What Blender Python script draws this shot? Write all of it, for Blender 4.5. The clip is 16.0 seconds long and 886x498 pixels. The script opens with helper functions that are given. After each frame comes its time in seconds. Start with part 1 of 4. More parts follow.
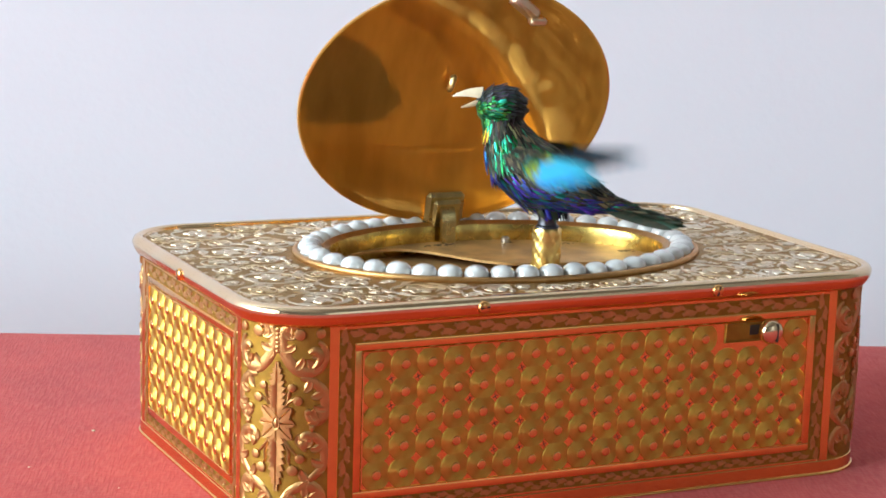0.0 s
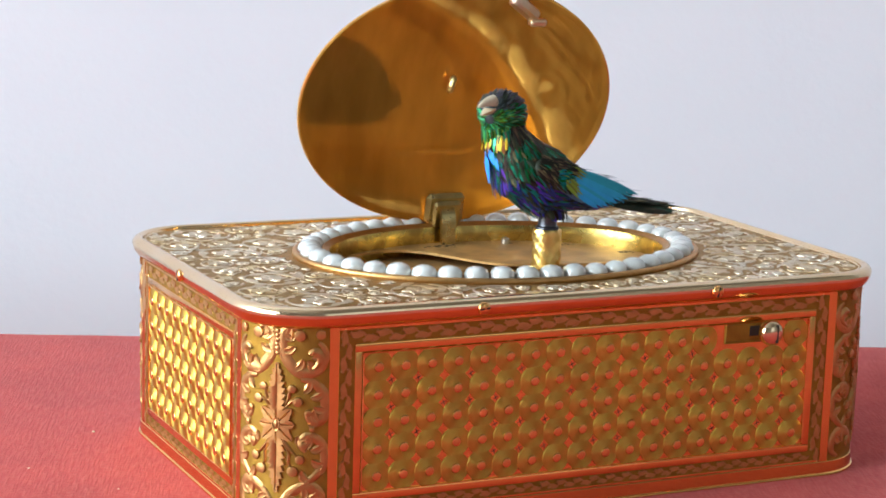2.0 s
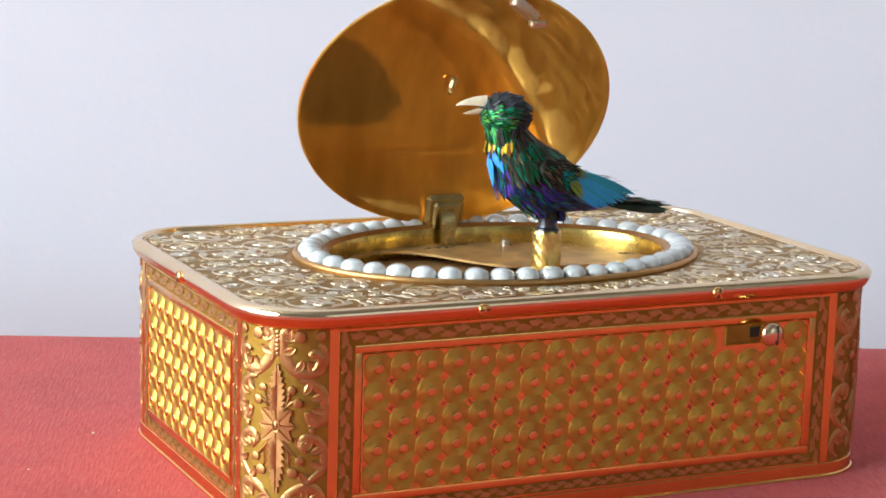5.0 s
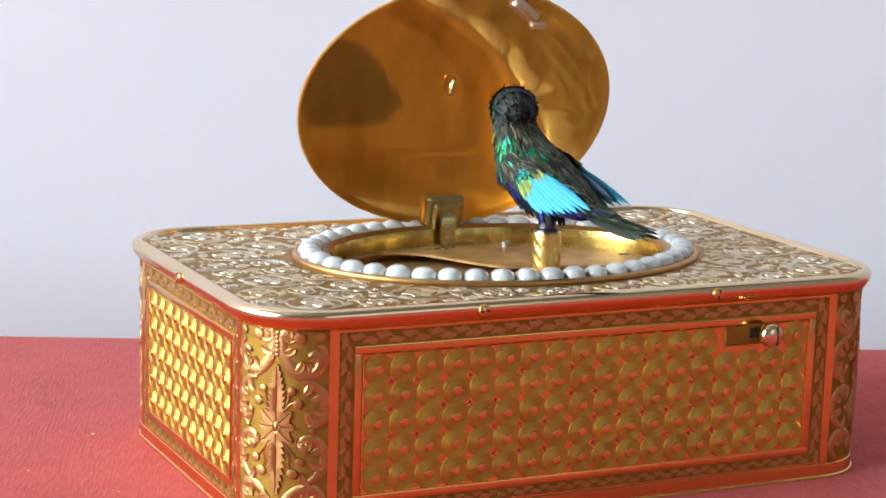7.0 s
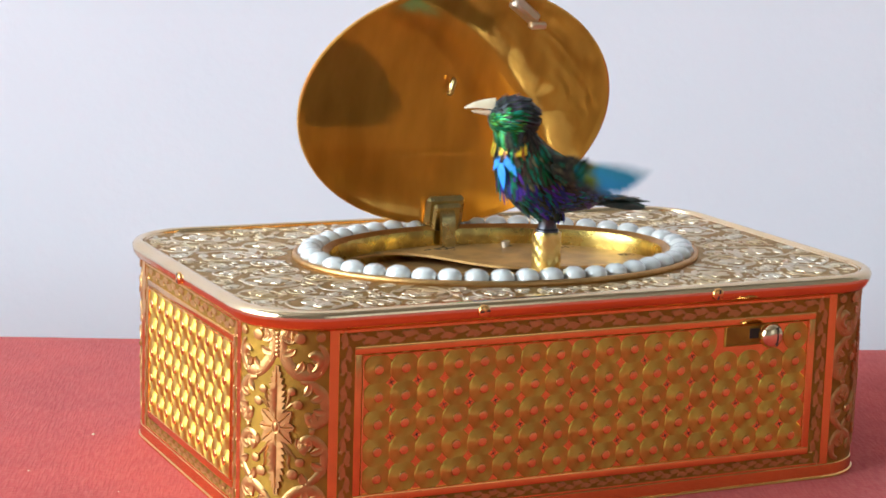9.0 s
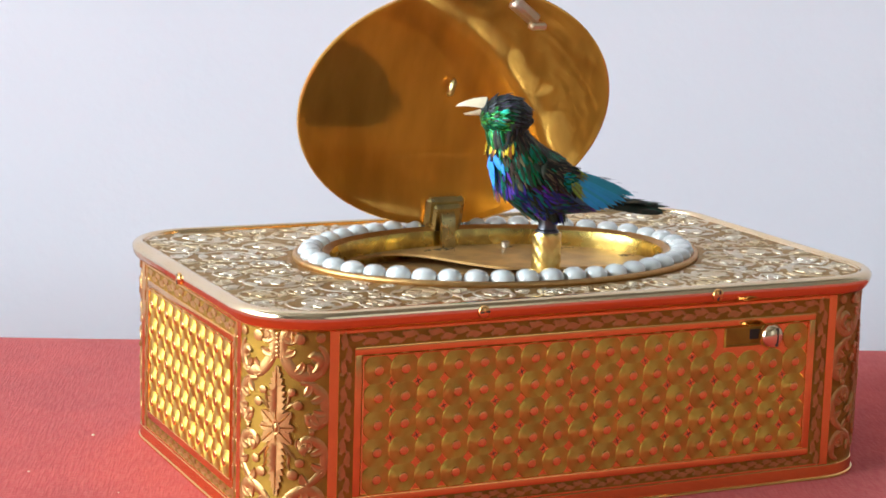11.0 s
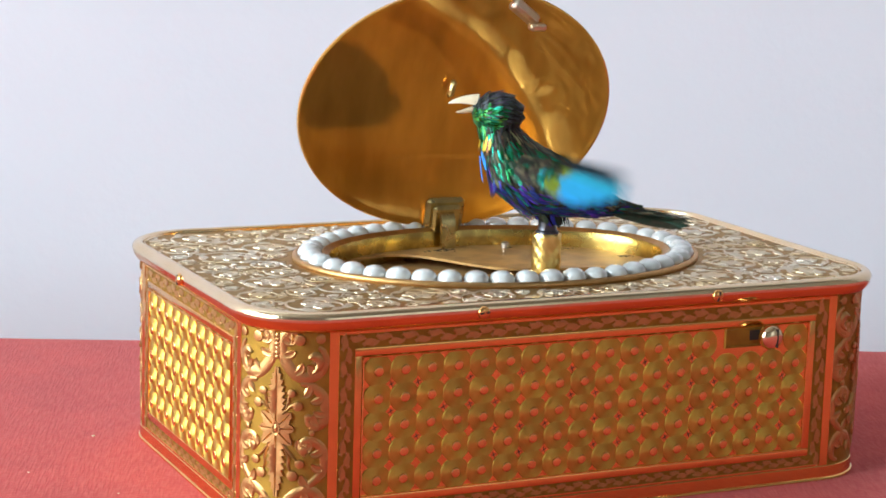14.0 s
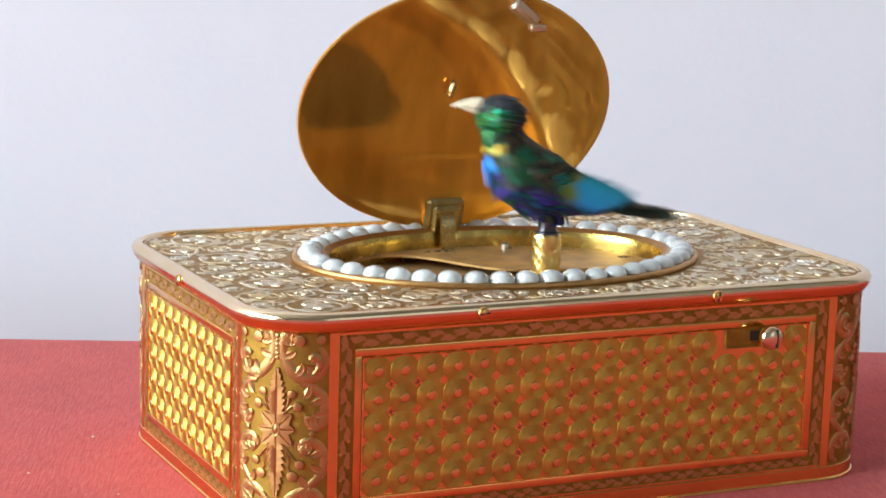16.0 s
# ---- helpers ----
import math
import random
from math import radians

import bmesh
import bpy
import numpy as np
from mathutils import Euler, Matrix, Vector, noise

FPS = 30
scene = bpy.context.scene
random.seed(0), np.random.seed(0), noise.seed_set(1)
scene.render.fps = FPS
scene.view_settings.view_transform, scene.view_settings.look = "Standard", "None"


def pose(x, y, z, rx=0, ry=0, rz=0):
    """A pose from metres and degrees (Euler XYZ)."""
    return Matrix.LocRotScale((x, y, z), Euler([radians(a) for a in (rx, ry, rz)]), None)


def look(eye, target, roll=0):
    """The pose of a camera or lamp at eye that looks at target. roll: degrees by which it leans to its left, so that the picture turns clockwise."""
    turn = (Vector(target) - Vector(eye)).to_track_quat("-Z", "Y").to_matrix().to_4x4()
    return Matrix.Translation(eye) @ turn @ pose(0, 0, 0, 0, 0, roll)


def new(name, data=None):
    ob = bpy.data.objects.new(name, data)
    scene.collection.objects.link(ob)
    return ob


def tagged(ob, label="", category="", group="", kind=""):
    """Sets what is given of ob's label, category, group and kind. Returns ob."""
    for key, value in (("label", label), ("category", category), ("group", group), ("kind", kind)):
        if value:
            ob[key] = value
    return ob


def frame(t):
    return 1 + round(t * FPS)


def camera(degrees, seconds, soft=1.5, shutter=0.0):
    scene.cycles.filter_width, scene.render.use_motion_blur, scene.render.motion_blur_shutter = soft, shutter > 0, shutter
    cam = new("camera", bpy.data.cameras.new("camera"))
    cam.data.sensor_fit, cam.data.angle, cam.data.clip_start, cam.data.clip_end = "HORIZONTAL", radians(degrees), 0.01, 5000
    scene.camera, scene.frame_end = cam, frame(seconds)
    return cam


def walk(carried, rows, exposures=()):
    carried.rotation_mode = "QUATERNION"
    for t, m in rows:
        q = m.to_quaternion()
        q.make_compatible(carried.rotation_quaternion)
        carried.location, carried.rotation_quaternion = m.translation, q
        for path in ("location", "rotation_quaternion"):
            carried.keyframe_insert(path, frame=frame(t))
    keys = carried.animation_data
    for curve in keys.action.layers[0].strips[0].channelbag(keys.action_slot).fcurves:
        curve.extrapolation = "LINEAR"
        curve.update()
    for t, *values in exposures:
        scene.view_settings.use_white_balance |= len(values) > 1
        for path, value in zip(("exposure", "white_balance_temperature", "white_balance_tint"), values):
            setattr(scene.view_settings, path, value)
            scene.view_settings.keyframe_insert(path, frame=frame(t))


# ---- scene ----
# ---- camera: a tripod shot that tilts up very slowly ----
cam = camera(24.27, 16.0, soft=1.7, shutter=0.8)
EYE = Vector((-0.09632, -0.26006, 0.09438))
AIM = Vector((0.42008, 0.88839, -0.18519))
LIFT = Vector((0.0792, 0.1676, 0.9827))


def tilt(milliradians):
    return look(EYE, EYE + AIM * 0.33 + LIFT * 0.33 * milliradians * 0.001, 1.73)


walk(cam, [(0.0, tilt(0.0)), (1.0, tilt(0.35)), (2.0, tilt(0.5)), (4.0, tilt(0.85)), (6.5, tilt(1.55)), (9.0, tilt(1.8)),
           (11.5, tilt(2.2)), (13.0, tilt(2.4)), (14.5, tilt(2.65)), (16.0, tilt(2.9))], exposures=[(0.0, 0.0), (16.0, 0.0)])

# ---- world, window light, added rear fill ----
world = bpy.data.worlds.new("world")
scene.world = world
world.use_nodes = True
wn = world.node_tree.nodes
sky = wn.new("ShaderNodeTexSky")
sky.sky_type, sky.sun_disc = "NISHITA", False
sky.sun_elevation, sky.sun_rotation = radians(35), radians(200)
wn["Background"].inputs["Strength"].default_value = 0.1
world.node_tree.links.new(sky.outputs["Color"], wn["Background"].inputs["Color"])


def area_lamp(name, eye, target, sx, sy, watts, colour):
    """One rectangular area lamp at eye, aimed at target."""
    data = bpy.data.lights.new(name, "AREA")
    data.shape, data.size, data.size_y, data.energy, data.color = "RECTANGLE", sx, sy, watts, colour
    new(name, data).matrix_world = look(eye, target)


area_lamp("window_light", (-1.72, 0.05, 0.62), (0.0, 0.05, 0.62), 1.5, 1.3, 87, (0.76, 0.90, 1.0))
# Fill added from behind the camera; no window is known there.
area_lamp("rear_fill_light", (0.75, -2.25, 0.72), (0.55, 0.0, 0.5), 1.1, 1.2, 3.5, (0.76, 0.90, 1.0))

# ---- materials ----


def material(name, base, rough=0.5, metal=0.0, second=None, scale=400.0, mix=0.5, bump=0.0, bump_scale=1500.0, vary=0.0, island=False,
             rough_vary=0.0, coat=0.0, stretch=(1, 1, 1), sheen=0.0, detail=4.0, value=0.25, spec=0.5):
    m = bpy.data.materials.new(name)
    m.use_nodes = True
    n, l = m.node_tree.nodes, m.node_tree.links
    b = n["Principled BSDF"]
    b.inputs["Roughness"].default_value, b.inputs["Metallic"].default_value = rough, metal
    b.inputs["Coat Weight"].default_value = coat
    b.inputs["Sheen Weight"].default_value = sheen
    b.inputs["Specular IOR Level"].default_value = spec
    co = n.new("ShaderNodeTexCoord")
    mp = n.new("ShaderNodeMapping")
    mp.inputs["Scale"].default_value = stretch
    l.new(co.outputs["Object"], mp.inputs["Vector"])
    tex = n.new("ShaderNodeTexNoise")
    tex.inputs["Scale"].default_value, tex.inputs["Detail"].default_value = scale, detail
    l.new(mp.outputs["Vector"], tex.inputs["Vector"])
    ramp = n.new("ShaderNodeMapRange")
    ramp.inputs["From Min"].default_value, ramp.inputs["From Max"].default_value = 0.35, 0.65
    l.new(tex.outputs["Fac"], ramp.inputs["Value"])
    mixer = n.new("ShaderNodeMix")
    mixer.data_type = "RGBA"
    mul = n.new("ShaderNodeMath")
    mul.operation = "MULTIPLY"
    mul.inputs[1].default_value = mix
    l.new(ramp.outputs["Result"], mul.inputs[0])
    l.new(mul.outputs[0], mixer.inputs["Factor"])
    mixer.inputs["A"].default_value = (*base, 1)
    mixer.inputs["B"].default_value = (*(second or [c * 0.7 for c in base]), 1)
    out = mixer.outputs["Result"]
    if vary:
        hsv = n.new("ShaderNodeHueSaturation")
        src = n.new("ShaderNodeNewGeometry").outputs["Random Per Island"] if island else n.new("ShaderNodeObjectInfo").outputs["Random"]
        for key, spread, mid in (("Value", value * 2 * vary * 2, 1.0), ("Hue", 0.08 * vary, 0.5)):
            r = n.new("ShaderNodeMapRange")
            r.inputs["To Min"].default_value, r.inputs["To Max"].default_value = mid - spread, mid + spread
            l.new(src, r.inputs["Value"])
            l.new(r.outputs["Result"], hsv.inputs[key])
        l.new(out, hsv.inputs["Color"])
        out = hsv.outputs["Color"]
    l.new(out, b.inputs["Base Color"])
    if rough_vary:
        r = n.new("ShaderNodeMapRange")
        r.inputs["To Min"].default_value, r.inputs["To Max"].default_value = rough - rough_vary, rough + rough_vary
        l.new(tex.outputs["Fac"], r.inputs["Value"])
        l.new(r.outputs["Result"], b.inputs["Roughness"])
    if bump:
        t2 = n.new("ShaderNodeTexNoise")
        t2.inputs["Scale"].default_value, t2.inputs["Detail"].default_value = bump_scale, 3.0
        l.new(mp.outputs["Vector"], t2.inputs["Vector"])
        bp = n.new("ShaderNodeBump")
        bp.inputs["Strength"].default_value = 1.0
        bp.inputs["Distance"].default_value = bump
        l.new(t2.outputs["Fac"], bp.inputs["Height"])
        l.new(bp.outputs["Normal"], b.inputs["Normal"])
    return m


def cloth_material():
    """Red woven cotton: crossed threads with slubs."""
    m = material("red_cloth", (0.56, 0.056, 0.049), 0.85, second=(0.45, 0.038, 0.036), scale=60.0, mix=0.8, sheen=0.09)
    n, l = m.node_tree.nodes, m.node_tree.links
    b = n["Principled BSDF"]
    b.inputs["Specular IOR Level"].default_value = 0.2
    co = n.new("ShaderNodeTexCoord")
    waves = []
    for k, (sx, sy) in enumerate(((1.0, 0.10), (0.30, 1.0))):
        mp = n.new("ShaderNodeMapping")
        mp.inputs["Scale"].default_value = (sx, sy, 1)
        mp.inputs["Rotation"].default_value = (0, 0, radians(-21.6))
        l.new(co.outputs["Object"], mp.inputs["Vector"])
        w = n.new("ShaderNodeTexNoise")
        w.inputs["Scale"].default_value, w.inputs["Detail"].default_value = 2600.0, 2.0
        l.new(mp.outputs["Vector"], w.inputs["Vector"])
        waves.append(w)
    add = n.new("ShaderNodeMath")
    add.operation = "ADD"
    l.new(waves[0].outputs["Fac"], add.inputs[0])
    l.new(waves[1].outputs["Fac"], add.inputs[1])
    bp = n.new("ShaderNodeBump")
    bp.inputs["Strength"].default_value, bp.inputs["Distance"].default_value = 1.0, 0.00011
    l.new(add.outputs[0], bp.inputs["Height"])
    l.new(bp.outputs["Normal"], b.inputs["Normal"])
    # threads a little lighter on their crowns
    old = b.inputs["Base Color"].links[0].from_socket
    mx = n.new("ShaderNodeMix")
    mx.data_type = "RGBA"
    r = n.new("ShaderNodeMapRange")
    r.inputs["From Min"].default_value, r.inputs["From Max"].default_value = 0.85, 1.25
    r.inputs["To Max"].default_value = 0.4
    l.new(add.outputs[0], r.inputs["Value"])
    l.new(r.outputs["Result"], mx.inputs["Factor"])
    l.new(old, mx.inputs["A"])
    mx.inputs["B"].default_value = (0.72, 0.17, 0.14, 1)
    l.new(mx.outputs["Result"], b.inputs["Base Color"])
    return m


CLOTH = cloth_material()
WALL = material("plaster_wall", (0.80, 0.81, 0.84), 0.9, second=(0.76, 0.77, 0.81), scale=9.0, mix=0.7, bump=0.00009, bump_scale=420.0)
ROOM = material("room_paint", (0.34, 0.31, 0.28), 0.9, second=(0.28, 0.25, 0.22), scale=3.0)
FLOORWOOD = material("floor_wood", (0.22, 0.13, 0.07), 0.5, second=(0.14, 0.08, 0.04), scale=8.0, stretch=(1, 8, 1))
TABLEWOOD = material("table_wood", (0.24, 0.14, 0.07), 0.5, second=(0.15, 0.08, 0.04), scale=10.0, stretch=(1, 8, 1))
GOLD = material("polished_gold", (0.88, 0.46, 0.14), 0.15, 1.0, second=(0.78, 0.38, 0.11), scale=160.0, rough_vary=0.08)
# The same gold with its pale reflected sheen put into the colour.
SHEEN_GOLD = material("gold_with_painted_sheen", (0.82, 0.65, 0.43), 0.17, 1.0, second=(0.80, 0.56, 0.28), scale=120.0, rough_vary=0.06)
GOLD_MATT = material("engraved_gold_ground", (0.40, 0.235, 0.04), 0.6, 1.0, second=(0.26, 0.14, 0.03), scale=420.0, bump=0.00008, bump_scale=5200.0, rough_vary=0.1)
GOLD_TURNED = material("turned_gold", (0.67, 0.47, 0.10), 0.46, 1.0, second=(0.50, 0.31, 0.04), scale=500.0, bump=0.00002, bump_scale=5000.0, vary=0.07)
GOLD_RELIEF = material("chased_gold_relief", (0.59, 0.335, 0.13), 0.40, 1.0, second=(0.45, 0.245, 0.08), scale=700.0, bump=0.00003, bump_scale=4200.0, rough_vary=0.08)
STUD_GOLD = material("worn_gold_stud", (0.86, 0.46, 0.16), 0.27, 1.0, second=(0.74, 0.37, 0.11), scale=400.0)
WHITE_GOLD = material("pale_gold_scrollwork", (0.76, 0.68, 0.56), 0.48, 1.0, second=(0.70, 0.52, 0.28), scale=120.0, mix=0.9, bump=0.00004, bump_scale=2600.0, rough_vary=0.1)
TOP_GROUND = material("matted_top_ground", (0.44, 0.27, 0.10), 0.55, 1.0, second=(0.26, 0.14, 0.04), scale=450.0, bump=0.00007, bump_scale=4500.0)
LID_GOLD = material("worn_gilt_lid", (0.95, 0.48, 0.085), 0.045, 0.72, second=(0.62, 0.29, 0.045), scale=95.0, mix=0.8, bump=0.00003, bump_scale=90.0, rough_vary=0.03, stretch=(1.6, 1, 0.6))
WELL_GOLD = material("yellow_gilt_well", (0.90, 0.64, 0.17), 0.27, 1.0, second=(0.30, 0.19, 0.06), scale=230.0, mix=0.85, rough_vary=0.12)
FLOOR_BRASS = material("engraved_brass_plate", (0.68, 0.41, 0.15), 0.5, 0.55, second=(0.38, 0.22, 0.09), scale=240.0, mix=0.7, bump=0.00006, bump_scale=2600.0)
BRASS = material("aged_brass", (0.62, 0.48, 0.21), 0.30, 1.0, second=(0.34, 0.25, 0.10), scale=420.0, mix=0.7, rough_vary=0.12)
STEEL = material("dark_steel", (0.10, 0.10, 0.11), 0.32, 0.9, second=(0.05, 0.05, 0.06), scale=600.0)
PEARL = material("seed_pearl", (0.72, 0.73, 0.70), 0.28, 0.15, second=(0.56, 0.58, 0.57), scale=420.0, vary=0.2, coat=1.0, value=0.14)
BRIGHT_STEEL = material("bright_steel", (0.75, 0.77, 0.80), 0.22, 0.9, second=(0.6, 0.62, 0.66), scale=500.0)
# Near black: shade painted in slits, cuts and slot, and the eyes' own colour.
DARK = material("shade_and_eye_black", (0.03, 0.02, 0.015), 0.7)
HORN = material("ivory_horn", (0.72, 0.62, 0.42), 0.38, 0.0, second=(0.56, 0.45, 0.28), scale=600.0)
F_BLACK = material("black_green_feather", (0.014, 0.024, 0.013), 0.5, 0.0, second=(0.060, 0.038, 0.024), scale=900.0, vary=1.0, island=True, stretch=(1, 1, 1), spec=0.25)
F_CROWN = material("dusky_crown_feather", (0.022, 0.038, 0.036), 0.45, 0.1, second=(0.042, 0.038, 0.042), scale=900.0, vary=1.0, island=True, spec=0.25)
F_GREEN = material("emerald_feather", (0.010, 0.20, 0.062), 0.34, 0.8, second=(0.01, 0.10, 0.07), scale=900.0, vary=0.8, island=True)
F_LIME = material("grass_green_feather", (0.09, 0.42, 0.04), 0.30, 0.6, second=(0.02, 0.22, 0.08), scale=900.0, vary=1.0, island=True)
F_TEAL = material("teal_feather", (0.008, 0.22, 0.20), 0.34, 0.75, second=(0.01, 0.10, 0.15), scale=900.0, vary=0.6, island=True)
F_VIOLET = material("violet_blue_feather", (0.020, 0.026, 0.30), 0.36, 0.5, second=(0.012, 0.012, 0.05), scale=900.0, vary=0.5, island=True)
F_YELLOW = material("amber_yellow_feather", (0.50, 0.27, 0.012), 0.42, 0.2, second=(0.36, 0.18, 0.01), scale=900.0, vary=0.6, island=True)
F_SKY = material("sky_blue_feather", (0.035, 0.33, 0.88), 0.42, 0.1, second=(0.02, 0.22, 0.70), scale=900.0, vary=0.3, island=True)
F_CYAN = material("turquoise_wing_feather", (0.016, 0.36, 0.58), 0.5, 0.1, second=(0.011, 0.28, 0.47), scale=700.0, vary=0.3)
F_OLIVE = material("yellow_green_feather", (0.22, 0.27, 0.015), 0.5, 0.1, second=(0.10, 0.13, 0.012), scale=900.0, vary=0.5)
F_GREY = material("grey_underwing_feather", (0.11, 0.18, 0.27), 0.6, 0.0, second=(0.09, 0.12, 0.16), scale=700.0)
F_BROWN = material("umber_back_feather", (0.095, 0.062, 0.036), 0.55, 0.0, second=(0.022, 0.026, 0.018), scale=700.0, vary=1.0, island=True, spec=0.25)
F_PLUM = material("plum_crown_feather", (0.030, 0.026, 0.042), 0.45, 0.2, second=(0.020, 0.024, 0.030), scale=900.0, vary=0.8, island=True, spec=0.3)
F_TAIL = material("dark_green_tail_feather", (0.018, 0.055, 0.028), 0.6, 0.0, second=(0.050, 0.040, 0.024), scale=900.0, vary=0.8, spec=0.25)

# the bosses' fine concentric cutting spreads light across the grooves
tn, tl = GOLD_TURNED.node_tree.nodes, GOLD_TURNED.node_tree.links
groove = tn.new("ShaderNodeTangent")
groove.direction_type, groove.axis = "RADIAL", "Z"
tl.new(groove.outputs["Tangent"], tn["Principled BSDF"].inputs["Tangent"])
tn["Principled BSDF"].inputs["Anisotropic"].default_value = 0.5
tn["Principled BSDF"].inputs["Anisotropic Rotation"].default_value = 0.25

# ---- mesh helpers; lengths in millimetres ----
MM = 0.001


class Shape:
    """Collects vertices and faces of one mesh."""

    def __init__(self):
        self.v, self.f, self.m = [], [], []

    def add(self, verts, faces, mat=0):
        k = len(self.v)
        self.v += [tuple(p) for p in verts]
        self.f += [tuple(i + k for i in q) for q in faces]
        self.m += [mat] * len(faces)

    def loft(self, rings, closed=True, cap_a=False, cap_b=False, mat=0):
        n, verts, faces = len(rings[0]), [], []
        for r in rings:
            verts += list(r)
        for a in range(len(rings) - 1):
            for i in range(n if closed else n - 1):
                j = (i + 1) % n
                faces.append((a * n + i, a * n + j, (a + 1) * n + j, (a + 1) * n + i))
        if cap_a:
            faces.append(tuple(range(n))[::-1])
        if cap_b:
            faces.append(tuple((len(rings) - 1) * n + i for i in range(n)))
        self.add(verts, faces, mat)

    def block(self, x0, y0, z0, x1, y1, z1, bevel=0.0, mat=0):
        b = min(bevel, (x1 - x0) / 2.5, (y1 - y0) / 2.5, (z1 - z0) / 2.5)

        def ring(i, z):
            return [(x0 + i, y0 + b, z), (x0 + b, y0 + i, z), (x1 - b, y0 + i, z), (x1 - i, y0 + b, z),
                    (x1 - i, y1 - b, z), (x1 - b, y1 - i, z), (x0 + b, y1 - i, z), (x0 + i, y1 - b, z)]
        rings = [ring(b, z0), ring(0, z0 + b), ring(0, z1 - b), ring(b, z1)] if b else [ring(0, z0), ring(0, z1)]
        if not b:
            rings = [[(x0, y0, z), (x1, y0, z), (x1, y1, z), (x0, y1, z)] for z in (z0, z1)]
        self.loft(rings, True, True, True, mat)

    def turn(self, profile, n=24, mat=0, caps=True):
        self.loft([[(r * math.cos(2 * math.pi * i / n), r * math.sin(2 * math.pi * i / n), z) for i in range(n)] for r, z in profile],
                  True, caps, caps, mat)

    def moved(self, m):
        self.v = [tuple(m @ Vector(p)) for p in self.v]
        return self

    def mesh(self, name, mats, angle=35):
        me = bpy.data.meshes.new(name)
        me.from_pydata([(x * MM, y * MM, z * MM) for x, y, z in self.v], [], self.f)
        for k in (mats if isinstance(mats, (list, tuple)) else [mats]):
            me.materials.append(k)
        me.polygons.foreach_set("material_index", self.m)
        me.shade_smooth()
        me.set_sharp_from_angle(angle=radians(angle))
        me.update()
        return me


def part(name, shape, mats, parent, label="", angle=35, at=None, kind=""):
    data = shape if isinstance(shape, bpy.types.Mesh) else shape.mesh(name, mats, angle)
    ob = new(name, data)
    ob.parent = parent
    if at is not None:
        ob.matrix_basis = at
    return tagged(ob, label, "", "", kind)


def thing(name, at, label, category, group="", kind=""):
    ob = new(name)
    ob.empty_display_size = 0.01
    ob.matrix_basis = at
    return tagged(ob, label, category, group, kind)


def mm(x, y, z, rx=0, ry=0, rz=0):
    return pose(x * MM, y * MM, z * MM, rx, ry, rz)


# ---- room ----
EDGE_DIR = -21.58  # heading of the wall and the table's back edge


def structure(name, shape, mat, at, label, category):
    ob = new(name, shape.mesh(name, mat))
    ob.matrix_basis = at
    return tagged(ob, label, category, "", "structure")


ROOM_AT = pose(0.0507, 0.1175, 0, 0, 0, EDGE_DIR)  # x along the back wall, y into it


def room():
    s = Shape()
    s.block(-1900, 100, -750, 1900, 200, 1750)
    structure("wall_north", s, WALL, ROOM_AT, "plain white plastered wall behind the table", "wall")
    s = Shape()
    s.block(-1900, -2700, -750, 1900, -2600, 1750)
    structure("wall_south", s, ROOM, ROOM_AT, "plain painted wall of the room", "wall")
    s = Shape()
    s.block(1900, -2700, -750, 2000, 200, 1750)
    structure("wall_east", s, ROOM, ROOM_AT, "plain painted side wall of the room", "wall")
    s = Shape()
    s.block(-2000, -2700, -750, -1900, 200, 1750)
    structure("wall_west", s, ROOM, ROOM_AT, "plain painted window wall of the room", "wall")
    s = Shape()
    s.block(-2000, -2700, -850, 2000, 200, -750)
    structure("floor", s, FLOORWOOD, ROOM_AT, "dark wooden floor of the room", "floor")
    s = Shape()
    s.block(-2000, -2700, 1750, 2000, 200, 1850)
    structure("ceiling", s, ROOM, ROOM_AT, "plain painted ceiling of the room", "ceiling")


def table():
    t = thing("table", ROOM_AT, "wooden table under a red cloth", "table")
    s = Shape()
    s.block(-700, -800, -30, 700, -3, -1.6, 3)
    part("tabletop", s, TABLEWOOD, t)
    for x in (-640, 580):
        for y in (-740, -80):
            s = Shape()
            s.block(x, y, -750, x + 60, y + 60, -30, 4)
            part("leg", s, TABLEWOOD, t)
    # cloth: a sheet with a rounded fold over the table's edges
    c = Shape()
    rings = []
    for o, z in ((0, -220), (0.2, -12), (0, -4), (-0.6, -1.6), (-1.6, -0.5), (-3.2, -0.05), (-6, 0.0)):
        rings.append([(x, y, z) for x, y in ((-704 - o, -804 - o), (704 + o, -804 - o), (704 + o, o), (-704 - o, o))])
    c.loft(rings, True, False, True)
    cloth = new("tablecloth", c.mesh("tablecloth", CLOTH))
    cloth.matrix_basis = ROOM_AT
    tagged(cloth, "red woven cotton cloth laid flat over the table", "tablecloth")
    # two pale specks of lint on the cloth
    for x, y, r in ((-7.1, 61.7, 0.3), (-22.0, 45.0, 0.2), (-12, 30, 0.15)):
        s = Shape()
        s.turn([(0.2 * r, 0), (r, 0.1 * r), (0.8 * r, 0.5 * r), (0.2 * r, 0.7 * r)], 8)
        ob = new("lint", s.mesh("lint", HORN))
        ob.matrix_basis = mm(x, y, 0.0)
        tagged(ob, "tiny pale speck of lint lying on the red cloth", "lint", "specks of lint")


room()
table()

# ---- the singing-bird box ----
W, D, R = 105.0, 67.0, 10.3   # faces of the case, corner radius
CX, CY = W / 2, D / 2
RING_A, RING_B = 34.3, 25.8   # outer rim of the pearl ring


